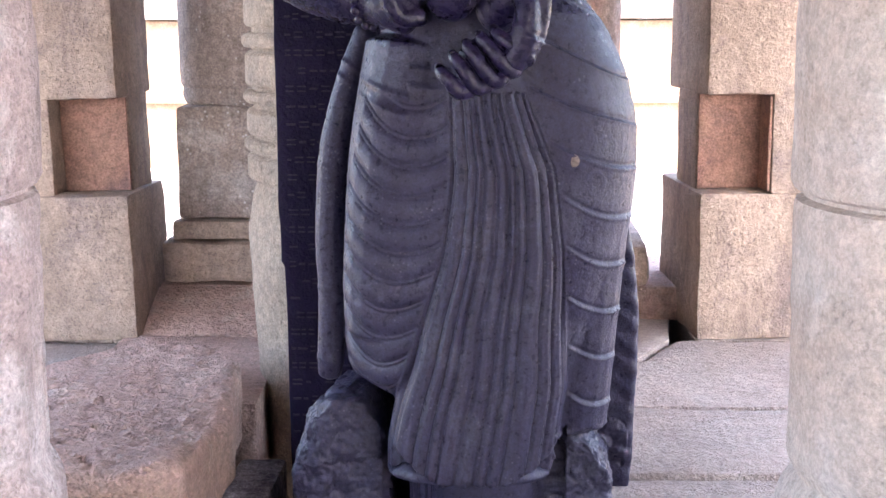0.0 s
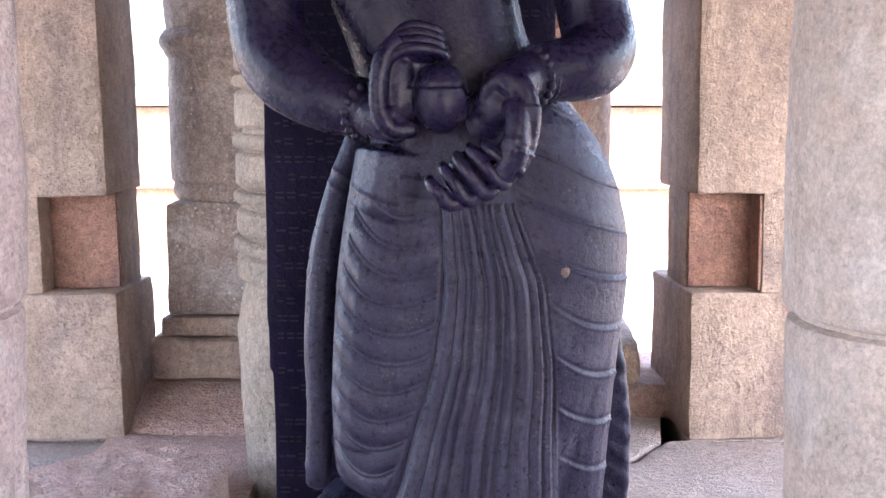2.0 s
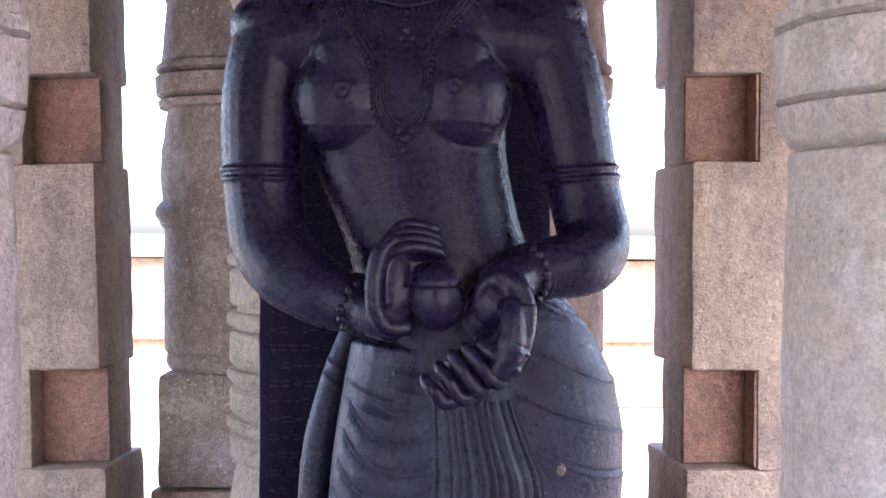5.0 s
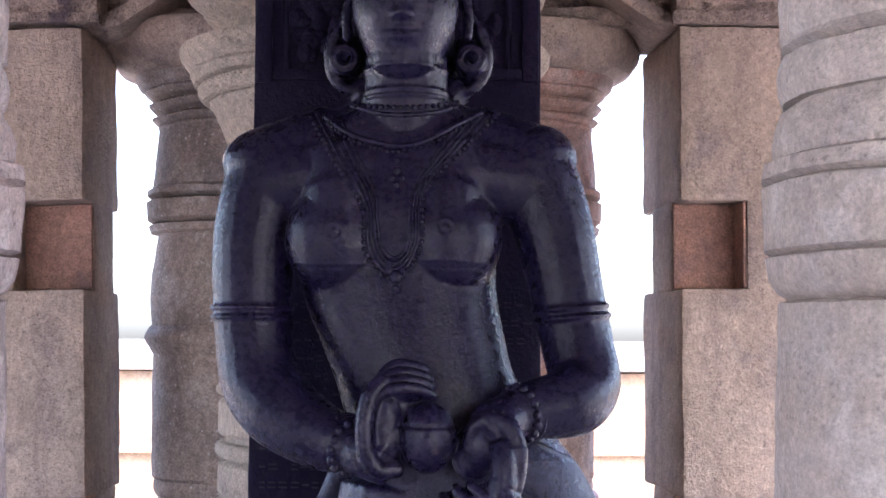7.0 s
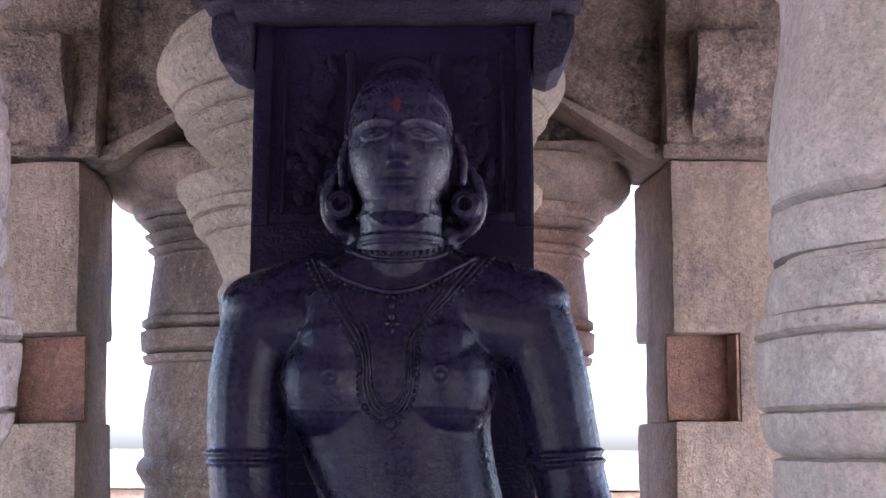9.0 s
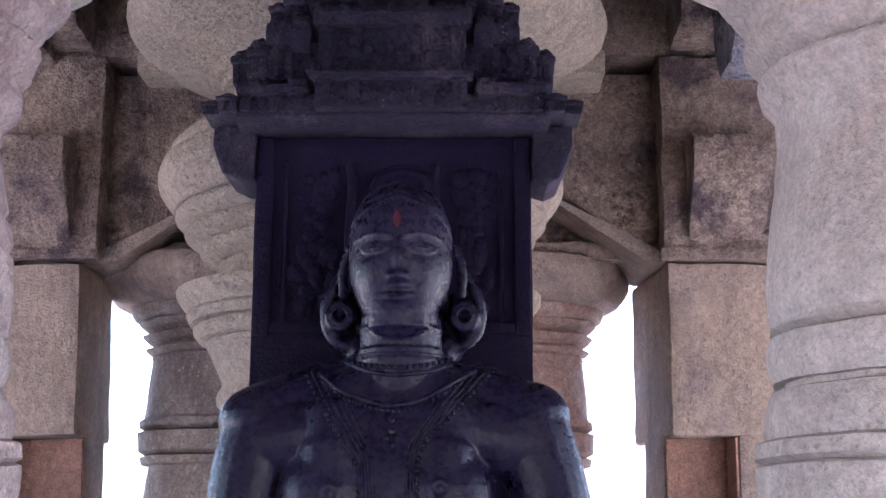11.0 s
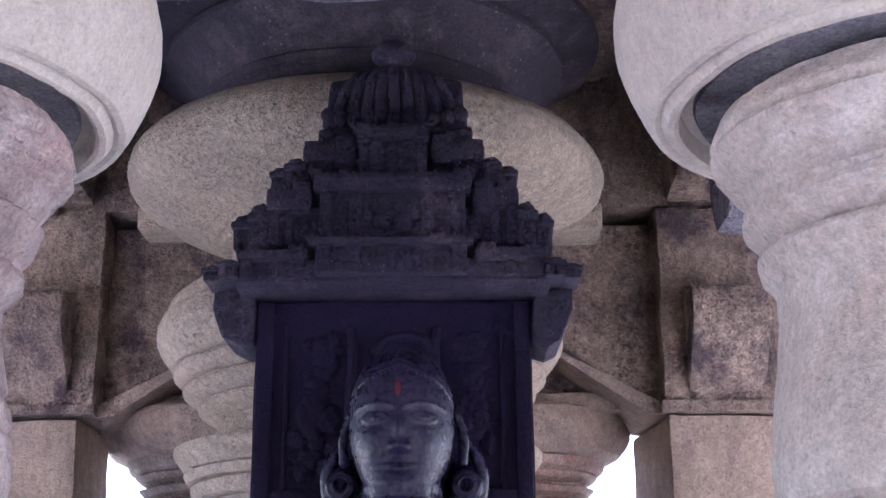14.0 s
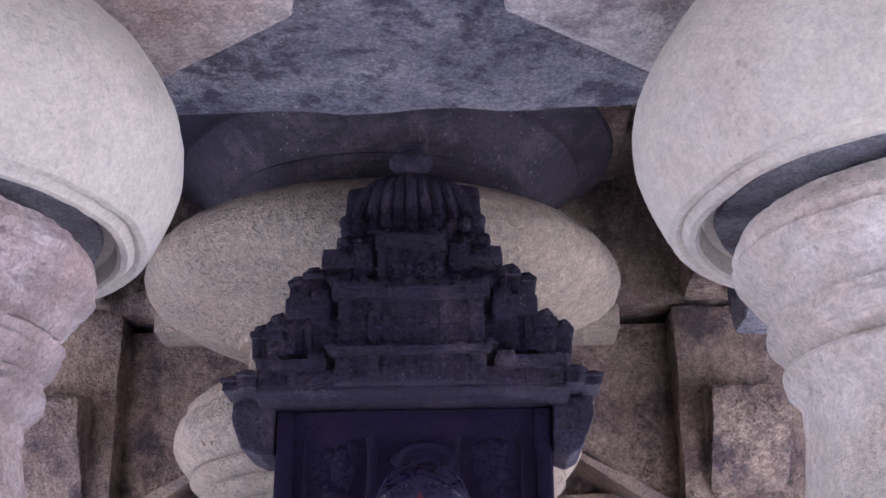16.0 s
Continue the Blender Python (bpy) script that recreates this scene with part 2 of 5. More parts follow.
def prism(poly, axis, a, b, cell=0.06, amp=0.004, bevel=0.01, seed=0.0):
    """A block with the outline poly in the plane across axis ('x': y,z; 'y': x,z; 'z': x,y), from a to b along it."""
    bm = bmesh.new()

    def place(p, q, w):
        return {'x': (w, p, q), 'y': (p, w, q), 'z': (p, q, w)}[axis]
    lo = [bm.verts.new(place(p, q, a)) for p, q in poly]
    hi = [bm.verts.new(place(p, q, b)) for p, q in poly]
    bm.faces.new(lo)
    bm.faces.new(hi[::-1])
    for i in range(len(poly)):
        j = (i + 1) % len(poly)
        bm.faces.new((lo[i], lo[j], hi[j], hi[i]))
    bmesh.ops.recalc_face_normals(bm, faces=list(bm.faces))
    if bevel:
        bmesh.ops.bevel(bm, geom=list(bm.edges), offset=bevel, segments=2, profile=0.6, affect='EDGES')
    if cell:
        co = np.array([v.co[:] for v in bm.verts])
        for ax in range(3):
            l, h = co[:, ax].min(), co[:, ax].max()
            k = int((h - l) / cell)
            for i in range(1, k + 1):
                p, d = [0, 0, 0], [0, 0, 0]
                p[ax], d[ax] = l + (h - l) * i / (k + 1), 1
                bmesh.ops.bisect_plane(bm, geom=list(bm.verts) + list(bm.edges) + list(bm.faces), plane_co=p, plane_no=d)
        bmesh.ops.triangulate(bm, faces=[f for f in bm.faces if len(f.verts) > 4])
    if amp:
        roughen(bm, amp, 7.0, seed, amp * 0.4)
    return bm


def lathe(profile, segs=96, amp=0.003, scale=6.0, seed=0.0, step=0.02):
    """A turned stone drum from (z, radius) pairs; z repeats make sharp steps."""
    pts = []
    for (z0, r0), (z1, r1) in zip(profile, profile[1:]):
        k = max(1, int(math.hypot(z1 - z0, r1 - r0) / step))
        for i in range(k):
            f = i / k
            pts.append((z0 + (z1 - z0) * f, r0 + (r1 - r0) * f))
    pts.append(profile[-1])
    bm = bmesh.new()
    rings = []
    for z, r in pts:
        ring = []
        for s in range(segs):
            a = 2 * math.pi * s / segs
            c, q = math.cos(a), math.sin(a)
            p = Vector((c * 0.4 * scale + seed, q * 0.4 * scale, z * scale * 0.7))
            d = noise.fractal(p, 0.9, 2.1, 3) * amp + noise.noise(p * 6.0) * amp * 0.45
            ring.append(bm.verts.new(((r + d) * c, (r + d) * q, z + d * 0.5)))
        rings.append(ring)
    for a, b in zip(rings, rings[1:]):
        for s in range(segs):
            bm.faces.new((a[s], a[(s + 1) % segs], b[(s + 1) % segs], b[s]))
    bm.faces.new(rings[0][::-1])
    bm.faces.new(rings[-1])
    return bm


def arc(z0, r0, z1, r1, bulge, n=8):
    """Profile points from (z0, r0) to (z1, r1) that swell outwards by bulge."""
    out = []
    for i in range(n + 1):
        f = i / n
        out.append((z0 + (z1 - z0) * f, r0 + (r1 - r0) * f + bulge * math.sin(math.pi * f)))
    return out


def tube(path, radii, segs=14, bm=None, squash=1.0):
    """A limb: rings of the given radii across a line of points, closed and rounded at both ends."""
    own = bm is None
    b = bmesh.new()
    pts = [Vector(p) for p in path]
    rings = []
    up = Vector((0.03, -1, 0.05))
    for i, p in enumerate(pts):
        d = (pts[min(i + 1, len(pts) - 1)] - pts[max(i - 1, 0)]).normalized()
        u = d.cross(up)
        if u.length < 1e-3:
            u = d.cross(Vector((1, 0, 0)))
        u.normalize()
        w = d.cross(u).normalized()
        rings.append([b.verts.new(p + (u * math.cos(2 * math.pi * s / segs) + w * squash * math.sin(2 * math.pi * s / segs)) * radii[i]) for s in range(segs)])
    for a, c in zip(rings, rings[1:]):
        for s in range(segs):
            b.faces.new((a[s], a[(s + 1) % segs], c[(s + 1) % segs], c[s]))
    for ring, p, sign, r in ((rings[0], pts[0], -1, radii[0]), (rings[-1], pts[-1], 1, radii[-1])):
        d = (pts[-1] - pts[-2]).normalized() if sign > 0 else (pts[0] - pts[1]).normalized()
        tip = b.verts.new(p + d * r * 0.6)
        for s in range(segs):
            b.faces.new((ring[s], ring[(s + 1) % segs], tip))
    bmesh.ops.recalc_face_normals(b, faces=list(b.faces))
    if own:
        return b
    join(bm, b)
    return bm


def spline(points, n):
    """Catmull-Rom points through a line of points."""
    pts = [Vector(p) for p in points]
    pts = [pts[0] * 2 - pts[1]] + pts + [pts[-1] * 2 - pts[-2]]
    out = []
    for i in range(1, len(pts) - 2):
        for k in range(n):
            t = k / n
            a, b, c, d = pts[i - 1:i + 3]
            out.append(0.5 * ((2 * b) + (c - a) * t + (2 * a - 5 * b + 4 * c - d) * t * t + (3 * b - a - 3 * c + d) * t ** 3))
    out.append(pts[-2])
    return out


def ball(bm, x, y, z, rx, ry=None, rz=None, segs=16):
    b = bmesh.new()
    bmesh.ops.create_uvsphere(b, u_segments=segs, v_segments=max(6, segs // 2), radius=1.0)
    for v in b.verts:
        v.co = Vector((x + v.co.x * rx, y + v.co.y * (ry or rx), z + v.co.z * (rz or ry or rx)))
    return join(bm, b)


# ---- ground and outside ----
bm = bmesh.new()
bmesh.ops.create_grid(bm, x_segments=80, y_segments=80, size=1.0)
for v in bm.verts:
    v.co.x = math.copysign(abs(v.co.x) ** 3 * 900, v.co.x)
    v.co.y = math.copysign(abs(v.co.y) ** 3 * 900, v.co.y)
    v.co.z = -0.30
ground = new("ground", finish("ground", bm, M_GROUND))
tagged(ground, "pale sunlit earth court around the hall", "ground", kind="structure")

yard = thing("compound_wall", 0, 7.6, -0.3, "low ochre plastered compound wall with a pale coping", "wall", kind="structure")
part("wall_body", block(-14, 14, 0, 0.4, 0, 1.12, cell=0.5, amp=0.02, bevel=0.02), M_WALL, yard)
part("coping", block(-14, 14, -0.08, 0.48, 1.124, 1.26, cell=0.5, amp=0.015, bevel=0.03), M_COPING, yard)
part("plaster_band", block(-14, 14, -0.05, -0.002, 0.50, 0.56, cell=0.6, amp=0.006, bevel=0.012), M_WALL, yard)


# ---- columns and pillars ----
NEAR = ([(-0.02, 0.396), (0.17, 0.396)] + arc(0.17, 0.396, 0.25, 0.372, 0.008, 5) + [(0.30, 0.362), (0.628, 0.364), (0.636, 0.362), (0.641, 0.351), (0.646, 0.351), (0.651, 0.364), (0.660, 0.369),
        (0.85, 0.371), (1.05, 0.364), (1.115, 0.362), (1.12, 0.346), (1.128, 0.363), (1.145, 0.374), (1.172, 0.379), (1.176, 0.366), (1.182, 0.38), (1.262, 0.383), (1.267, 0.369),
        (1.273, 0.383), (1.292, 0.381), (1.297, 0.366)] + arc(1.297, 0.366, 1.358, 0.357, 0.006, 5) + [(1.362, 0.338), (1.370, 0.338)] + arc(1.370, 0.354, 1.428, 0.356, 0.007, 5)
        + [(1.433, 0.340), (1.44, 0.358), (1.502, 0.359), (1.56, 0.352), (1.63, 0.338), (1.695, 0.330), (1.735, 0.333), (1.75, 0.342)] + arc(1.752, 0.345, 1.788, 0.352, 0.010, 5)
        + [(1.795, 0.336), (1.812, 0.360)] + arc(1.815, 0.362, 1.850, 0.372, 0.008, 5) + [(1.856, 0.356), (1.90, 0.392)] + arc(1.902, 0.394, 1.965, 0.405, 0.012, 6) + [(1.978, 0.398), (1.984, 0.375), (1.996, 0.375)])
NEAR = [(z if z < 0.3 else 1.07 + (z - 1.07) * 1.03, r - 0.114) for z, r in NEAR]
CUSHION = ([(2.052, 0.12), (2.050, 0.335), (2.022, 0.340), (2.018, 0.346), (2.019, 0.356), (2.026, 0.360), (2.031, 0.366), (2.027, 0.374), (2.029, 0.384), (2.040, 0.390), (2.046, 0.393)]
           + arc(2.050, 0.396, 2.337, 0.356, 0.055, 14) + [(2.347, 0.326), (2.347, 0.1)])


def grooved(profile, cuts, depth, width):
    """The profile drawn fine, with worn grooves cut into it at the given heights."""
    out = []
    for (z0, r0), (z1, r1) in zip(profile, profile[1:]):
        k = max(1, int(math.hypot(z1 - z0, r1 - r0) / 0.004)) if z0 > 1.2 else 1
        for i in range(k):
            z, r = z0 + (z1 - z0) * i / k, r0 + (r1 - r0) * i / k
            out.append((z, r - sum(depth * math.exp(-((z - c) / width) ** 2) for c in cuts)))
    return out + [profile[-1]]


NEAR_WORN = grooved([(z, r - (0.012 if z < 0.26 else 0.0)) for z, r in NEAR], (1.965, 1.935, 1.918, 1.875, 1.855, 1.80, 1.755, 1.725, 1.62, 1.57), 0.009, 0.006)
NEAR_SOFT = [(z, r - (0.022 if z < 0.26 else 0.0)) for z, r in grooved(NEAR, (1.968, 1.935, 1.905, 1.865, 1.84, 1.79, 1.46), 0.006, 0.006)]


def turned_column(x, y, profile, mat_low, mat_top, seed, label, group, turn, wear=0.004, slim=0.0):
    col = thing("turned_column", x, y, 0, label, "column", group, rz=turn)
    part("shaft", lathe(profile, 112, wear, 6.0, seed, 0.012), mat_low, col)
    part("cushion_capital", lathe([(z, r - slim) for z, r in CUSHION], 112, 0.004, 5.0, seed + 4, 0.02), mat_top, col)
    # ring in the hollow, darker grey than the cushion around it
    part("recess", lathe([(2.040, 0.10), (2.0385, 0.315 - slim), (2.047, 0.318 - slim), (2.047, 0.10)], 96, 0.002, 6.0, seed + 6, 0.02), M_RECESS, col, "darker grey blotched hollow under the cushion")
    part("abacus", block(-0.24, 0.24, -0.24, 0.24, 2.349, 2.364, 0.1, 0.004, 0.012, seed), M_WHITEWASH, col)
    return col


turned_column(0.796, -0.75, NEAR_SOFT, M_NEAR, M_CUSHION, 2.0, "pale weathered lathe-turned stone column with a cushion capital", "columns before the statue", 0)
turned_column(-0.734, -0.75, NEAR_WORN, M_PINK, M_CUSHION, 11.0, "pale pinkish lathe-turned stone column with a cushion capital", "columns before the statue", 70, 0.008, 0.016)

# the column against which the image stands
BACK = [(-0.22, 0.298), (0.05, 0.308), (0.40, 0.325), (0.47, 0.312), (0.50, 0.303)]
for k, (z0, z1) in enumerate(((0.505, 0.565), (0.570, 0.600), (0.605, 0.665), (0.675, 0.705), (0.71, 0.79), (0.795, 0.83), (0.84, 0.925), (0.93, 0.96), (0.965, 1.05))):
    r = 0.322 if k % 2 == 0 else 0.328
    BACK += [(z0, 0.306), (z0 + 0.003, r - 0.006), (z0 + 0.010, r), (z1 - 0.010, r), (z1 - 0.003, r - 0.006), (z1, 0.306)]
BACK += [(1.10, 0.305), (1.35, 0.300), (1.43, 0.298)] + arc(1.435, 0.305, 1.50, 0.310, 0.016, 6) + [(1.51, 0.312), (1.57, 0.336), (1.60, 0.352), (1.603, 0.344), (1.605, 0.362)] + arc(1.606, 0.365, 1.635, 0.378, 0.006, 4) + \
        [(1.638, 0.364), (1.642, 0.364), (1.645, 0.387), (1.665, 0.396), (1.668, 0.380), (1.672, 0.394), (1.705, 0.418), (1.722, 0.420), (1.727, 0.400), (1.729, 0.33), (1.79, 0.325)] + \
        arc(1.795, 0.335, 1.83, 0.372, 0.014, 6) + [(1.833, 0.356)] + arc(1.838, 0.378, 1.872, 0.405, 0.014, 6) + [(1.875, 0.388)] + arc(1.88, 0.410, 1.915, 0.430, 0.010, 6) + [(1.918, 0.414)] + arc(1.92, 0.435, 2.04, 0.462, 0.024, 10) + \
        [(2.046, 0.452)] + arc(2.05, 0.446, 2.10, 0.42, 0.012, 6) + [(2.125, 0.35), (2.16, 0.31), (2.23, 0.31)]
BACK = [(float(np.interp(z, (-0.22, 0, 0.5, 0.875, 1.5, 1.7, 1.996, 2.1, 2.23), (-0.28, -0.08, 0.47, 0.875, 1.527, 1.73, 2.034, 2.14, 2.29))), r * 1.073) for z, r in BACK]
back_col = thing("turned_column", -0.122, 0.75, 0, "cream granular turned column with ringed shaft and wide cushion capital", "column", "columns before the statue")
part("shaft", lathe(BACK, 112, 0.003, 6.0, 21.0, 0.014), M_CREAM, back_col)
part("cushion_capital", lathe([(2.285, 0.32), (2.272, 0.345), (2.274, 0.365), (2.292, 0.372), (2.296, 0.392), (2.312, 0.405), (2.318, 0.43), (2.34, 0.472), (2.36, 0.520), (2.38, 0.560), (2.40, 0.588), (2.425, 0.608), (2.455, 0.617), (2.485, 0.610), (2.515, 0.585), (2.540, 0.545), (2.555, 0.50), (2.565, 0.44), (2.568, 0.2)], 128, 0.004, 5.0, 23.0, 0.02), M_CREAM, back_col).location.x = 0.010
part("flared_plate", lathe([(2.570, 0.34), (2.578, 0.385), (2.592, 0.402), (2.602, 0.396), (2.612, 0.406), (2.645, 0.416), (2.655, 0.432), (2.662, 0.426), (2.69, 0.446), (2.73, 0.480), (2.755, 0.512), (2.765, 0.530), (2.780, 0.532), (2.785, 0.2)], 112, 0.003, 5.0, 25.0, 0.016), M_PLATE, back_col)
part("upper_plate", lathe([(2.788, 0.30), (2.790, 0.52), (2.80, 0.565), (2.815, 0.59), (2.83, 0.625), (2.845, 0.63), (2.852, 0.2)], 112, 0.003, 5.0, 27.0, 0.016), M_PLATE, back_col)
part("bracket_slab", block(-0.66, 0.66, -0.42, 0.22, 2.855, 2.90, 0.1, 0.005, 0.012, 4.0), M_BEAM, back_col)
part("lug", block(-0.605, -0.50, 0.04, 0.18, 2.365, 2.43, 0.05, 0.004, 0.012, 4.4), M_CREAM, back_col)
part("lug", block(0.50, 0.63, 0.04, 0.20, 2.355, 2.43, 0.05, 0.004, 0.012, 4.6), M_CREAM, back_col)

FAR = ([(0.61, 0.195)] + arc(0.615, 0.20, 0.66, 0.205, 0.006, 4) + [(0.67, 0.212), (1.02, 0.212), (1.035, 0.222)] + arc(1.04, 0.222, 1.10, 0.222, 0.014, 6) + [(1.105, 0.216), (1.18, 0.222), (1.25, 0.220), (1.30, 0.214), (1.37, 0.206),
       (1.375, 0.226), (1.395, 0.232), (1.40, 0.210), (1.405, 0.236), (1.465, 0.240), (1.47, 0.213), (1.475, 0.236), (1.50, 0.236), (1.51, 0.222), (1.60, 0.215), (1.68, 0.206), (1.70, 0.218), (1.71, 0.226), (1.715, 0.203), (1.75, 0.236),
       (1.756, 0.212), (1.80, 0.262), (1.83, 0.272), (1.832, 0.26)])
FAR = grooved(FAR, (1.405, 1.475, 1.695, 1.725, 1.765, 1.795), 0.013, 0.005)
DISC = [(1.828, 0.24), (1.834, 0.285), (1.85, 0.315)] + arc(1.85, 0.315, 1.955, 0.345, 0.02, 8) + [(1.965, 0.33), (1.965, 0.1)]


def outer_column(x, y, mat, seed, label, turn=0, girth=1.0):
    col = thing("outer_column", x, y, 0, label, "column", "columns on the outer row", rz=turn)
    part("footing", block(-0.27, 0.40, -0.235, 0.26, 0.0, 0.100, 0.05, 0.007, 0.015, seed + 5), M_SLAB, col)
    part("plinth", block(-0.25, 0.28, -0.26, 0.26, 0.106, 0.225, 0.06, 0.008, 0.02, seed), M_PILLAR, col)
    part("plinth_step", block(-0.225, 0.10, -0.24, 0.22, 0.228, 0.285, 0.06, 0.006, 0.015, seed + 1), M_PILLAR, col)
    part("square_base", block(-0.208, 0.232, -0.225, 0.225, 0.288, 0.612, 0.06, 0.006, 0.018, seed + 2), mat, col)
    part("shaft", lathe([(z, r * girth) for z, r in FAR], 80, 0.004, 6.0, seed, 0.02), mat, col)
    part("disc_capital", lathe([(z, r * girth) for z, r in DISC], 80, 0.004, 5.0, seed + 3, 0.02), M_PILLAR, col)
    return col


outer_column(-0.57, 1.47, M_FARCOL, 31.0, "brown speckled turned stone column on a square base", girth=1.11)
outer_column(0.285, 1.47, M_REDCOL, 41.0, "stone column with red-stained ring mouldings under a disc capital")


def notched_pillar(x, y, turn, side, seed, label):
    """A square pillar, its corners cut away in two bands. (x, y) is the front corner towards the image; side: where the pillar lies from it."""
    w, deep = (0.44, 0.44) if side > 0 else (0.40, 0.35)
    p = thing("square_pillar", x, y, 0, label, "pillar", "square pillars behind the statue", rz=turn)
    a, b = (0.0, w) if side > 0 else (-w, 0.0)
    n, dp, db = (0.178 if side > 0 else 0.188), 0.100, (0.115 if side > 0 else 0.055)
    bands = [(0.0, 0.398, 0), (0.398, 0.655, 1), (0.655, 1.205, 0), (1.205, 1.438, 1), (1.438, 1.905, 0)]
    for i, (z0, z1, cut) in enumerate(bands):
        grow = 0.014 if i == 0 else 0.0
        if not cut:
            part("pillar_block", block(a - grow, b + grow, -grow, deep + grow, z0, z1 - 0.001, 0.04, 0.005, 0.012, seed + i), M_PILLAR, p)
        else:
            if side > 0:
                poly = [(a + n, 0), (b, 0), (b, deep), (a + n, deep), (a + n, deep - db), (a, deep - db), (a, dp), (a + n, dp)]
            else:
                poly = [(a, 0), (b - n, 0), (b - n, dp), (b, dp), (b, deep - db), (b - n, deep - db), (b - n, deep), (a, deep)]
            part("cut_band", prism(poly, 'z', z0 - 0.004, z1 + 0.004, 0.05, 0.003, 0.006, seed + i), M_PILLAR, p)
            # the ochre face inside the cut that looks forward
            q = (a, a + n) if side > 0 else (b - n, b)
            part("ochre_face", block(q[0] + 0.002, q[1] - 0.004, dp - 0.012, dp - 0.002, z0 + 0.002, z1 - 0.003, 0.03, 0.002, 0.003, seed + 7 + i), M_OCHRE, p, "rust-red ochre stained stone")
            if side > 0:
                part("ochre_face", block(q[1] - 0.010, q[1] - 0.001, 0.004, dp - 0.013, z0 + 0.002, z1 - 0.003, 0.03, 0.002, 0.003, seed + 9 + i), M_OCHRE, p, "rust-red ochre stained stone")
    return p


notched_pillar(0.688, 1.02, 6.0, 1, 51.0, "pinkish square sandstone pillar with ochre-stained notched corners")
leaning = notched_pillar(-0.892, 1.0, 0.0, -1, 61.0, "grey-brown square sandstone pillar with ochre-stained notched corners")
leaning.matrix_basis = pose(-0.849, 1.0, -0.006, 0, -1.7, 0)


# ---- brackets, beams and ceiling ----
def pillar_bracket(cx, side, seed):
    """Bracket on a square pillar: core, arms with slanting undersides and a second course. side: +1 where the pillar lies at positive x."""
    br = thing("bracket_capital", 0, 0, 0, "rough brown stone bracket with slanting arms on a square pillar", "bracket", "brackets on the square pillars")
    s = side

    def X(v):
        return cx + s * v
    xs = sorted((X(-0.012), X(0.46)))
    part("core", block(xs[0], xs[1], 1.0, 1.48, 1.91, 2.49, 0.06, 0.009, 0.02, seed), M_BEAM, br)
    part("side_arm", prism([(X(-0.004), 1.935), (X(-0.30), 2.115), (X(-0.42), 2.18), (X(-0.42), 2.47), (X(-0.004), 2.47)], 'y', 1.10, 1.40, 0.06, 0.008, 0.015, seed + 1), M_BEAM, br)
    part("arm_lip", prism([(X(0.02), 1.908), (X(-0.05), 1.912), (X(-0.31), 2.085), (X(-0.33), 2.118), (X(-0.02), 1.95)], 'y', 1.06, 1.42, 0.06, 0.004, 0.008, seed + 2), M_PILLAR, br)
    fx = sorted((X(0.05), X(0.26)))
    part("front_arm", prism([(0.998, 1.945), (0.86, 2.14), (0.86, 2.22), (0.998, 2.245)], 'x', fx[0], fx[1], 0.05, 0.008, 0.02, seed + 3), M_BEAM, br)
    part("ledge", block(xs[0] - 0.01, xs[1] + 0.01, 0.985, 1.0 + 0.02, 1.906, 1.938, 0.05, 0.007, 0.01, seed + 4), M_BEAM, br)
    ux = sorted((X(0.015), X(0.17)))
    part("upper_corbel", prism([(1.0, 2.495), (0.80, 2.50), (0.74, 2.60), (0.74, 2.85), (1.0, 2.85)], 'x', ux[0], ux[1], 0.06, 0.008, 0.02, seed + 5), M_BEAM, br)
    return br


pillar_bracket(0.688, 1, 71.0)
pillar_bracket(-0.878, -1, 81.0)

outer_lintel = thing("outer_lintel", 0, 0, 0, "rough brown stone lintel over the outer columns", "lintel", kind="structure")
part("lintel_stone", block(-2.6, 2.6, 1.25, 1.72, 1.969, 2.30, 0.09, 0.010, 0.02, 3.0), M_BEAM, outer_lintel)
part("lintel_lip", block(-0.86, 0.66, 1.20, 1.247, 1.945, 2.00, 0.07, 0.006, 0.014, 3.5), M_PILLAR, outer_lintel)
part("eaves_wall", block(-2.6, 2.6, 1.42, 1.72, 2.304, 2.90, 0.14, 0.010, 0.02, 3.7), M_BEAM, outer_lintel)
inner_beam = thing("inner_beam", 0, 0, 0, "dark rough stone beam resting on the pillar brackets", "beam", kind="structure")
part("beam_stone", block(-2.6, 2.6, 1.02, 1.41, 2.494, 2.90, 0.12, 0.012, 0.02, 5.0), M_BEAM, inner_beam)
for k, (x0, x1) in enumerate(((-1.34, -1.0), (0.80, 1.14))):
    cross = thing("cross_beam", 0, 0, 0, "dark stone cross beam between brackets and front lintel", "beam", "cross beams", kind="structure")
    part("beam_stone", block(x0, x1, -0.42, 1.0, 2.46 + 0.03 * k, 2.90, 0.10, 0.012, 0.02, 6.0 + k), M_BEAM, cross)
corbel = thing("corbel", 0, 0, 0, "dark grey rounded stone corbel under the cross beam", "corbel")
part("corbel_stone", prism([(0.30, 2.455), (0.36, 2.33), (0.45, 2.27), (0.60, 2.27), (0.64, 2.455)], 'x', 0.76, 1.02, 0.05, 0.008, 0.025, 8.0), M_LINTEL, corbel)

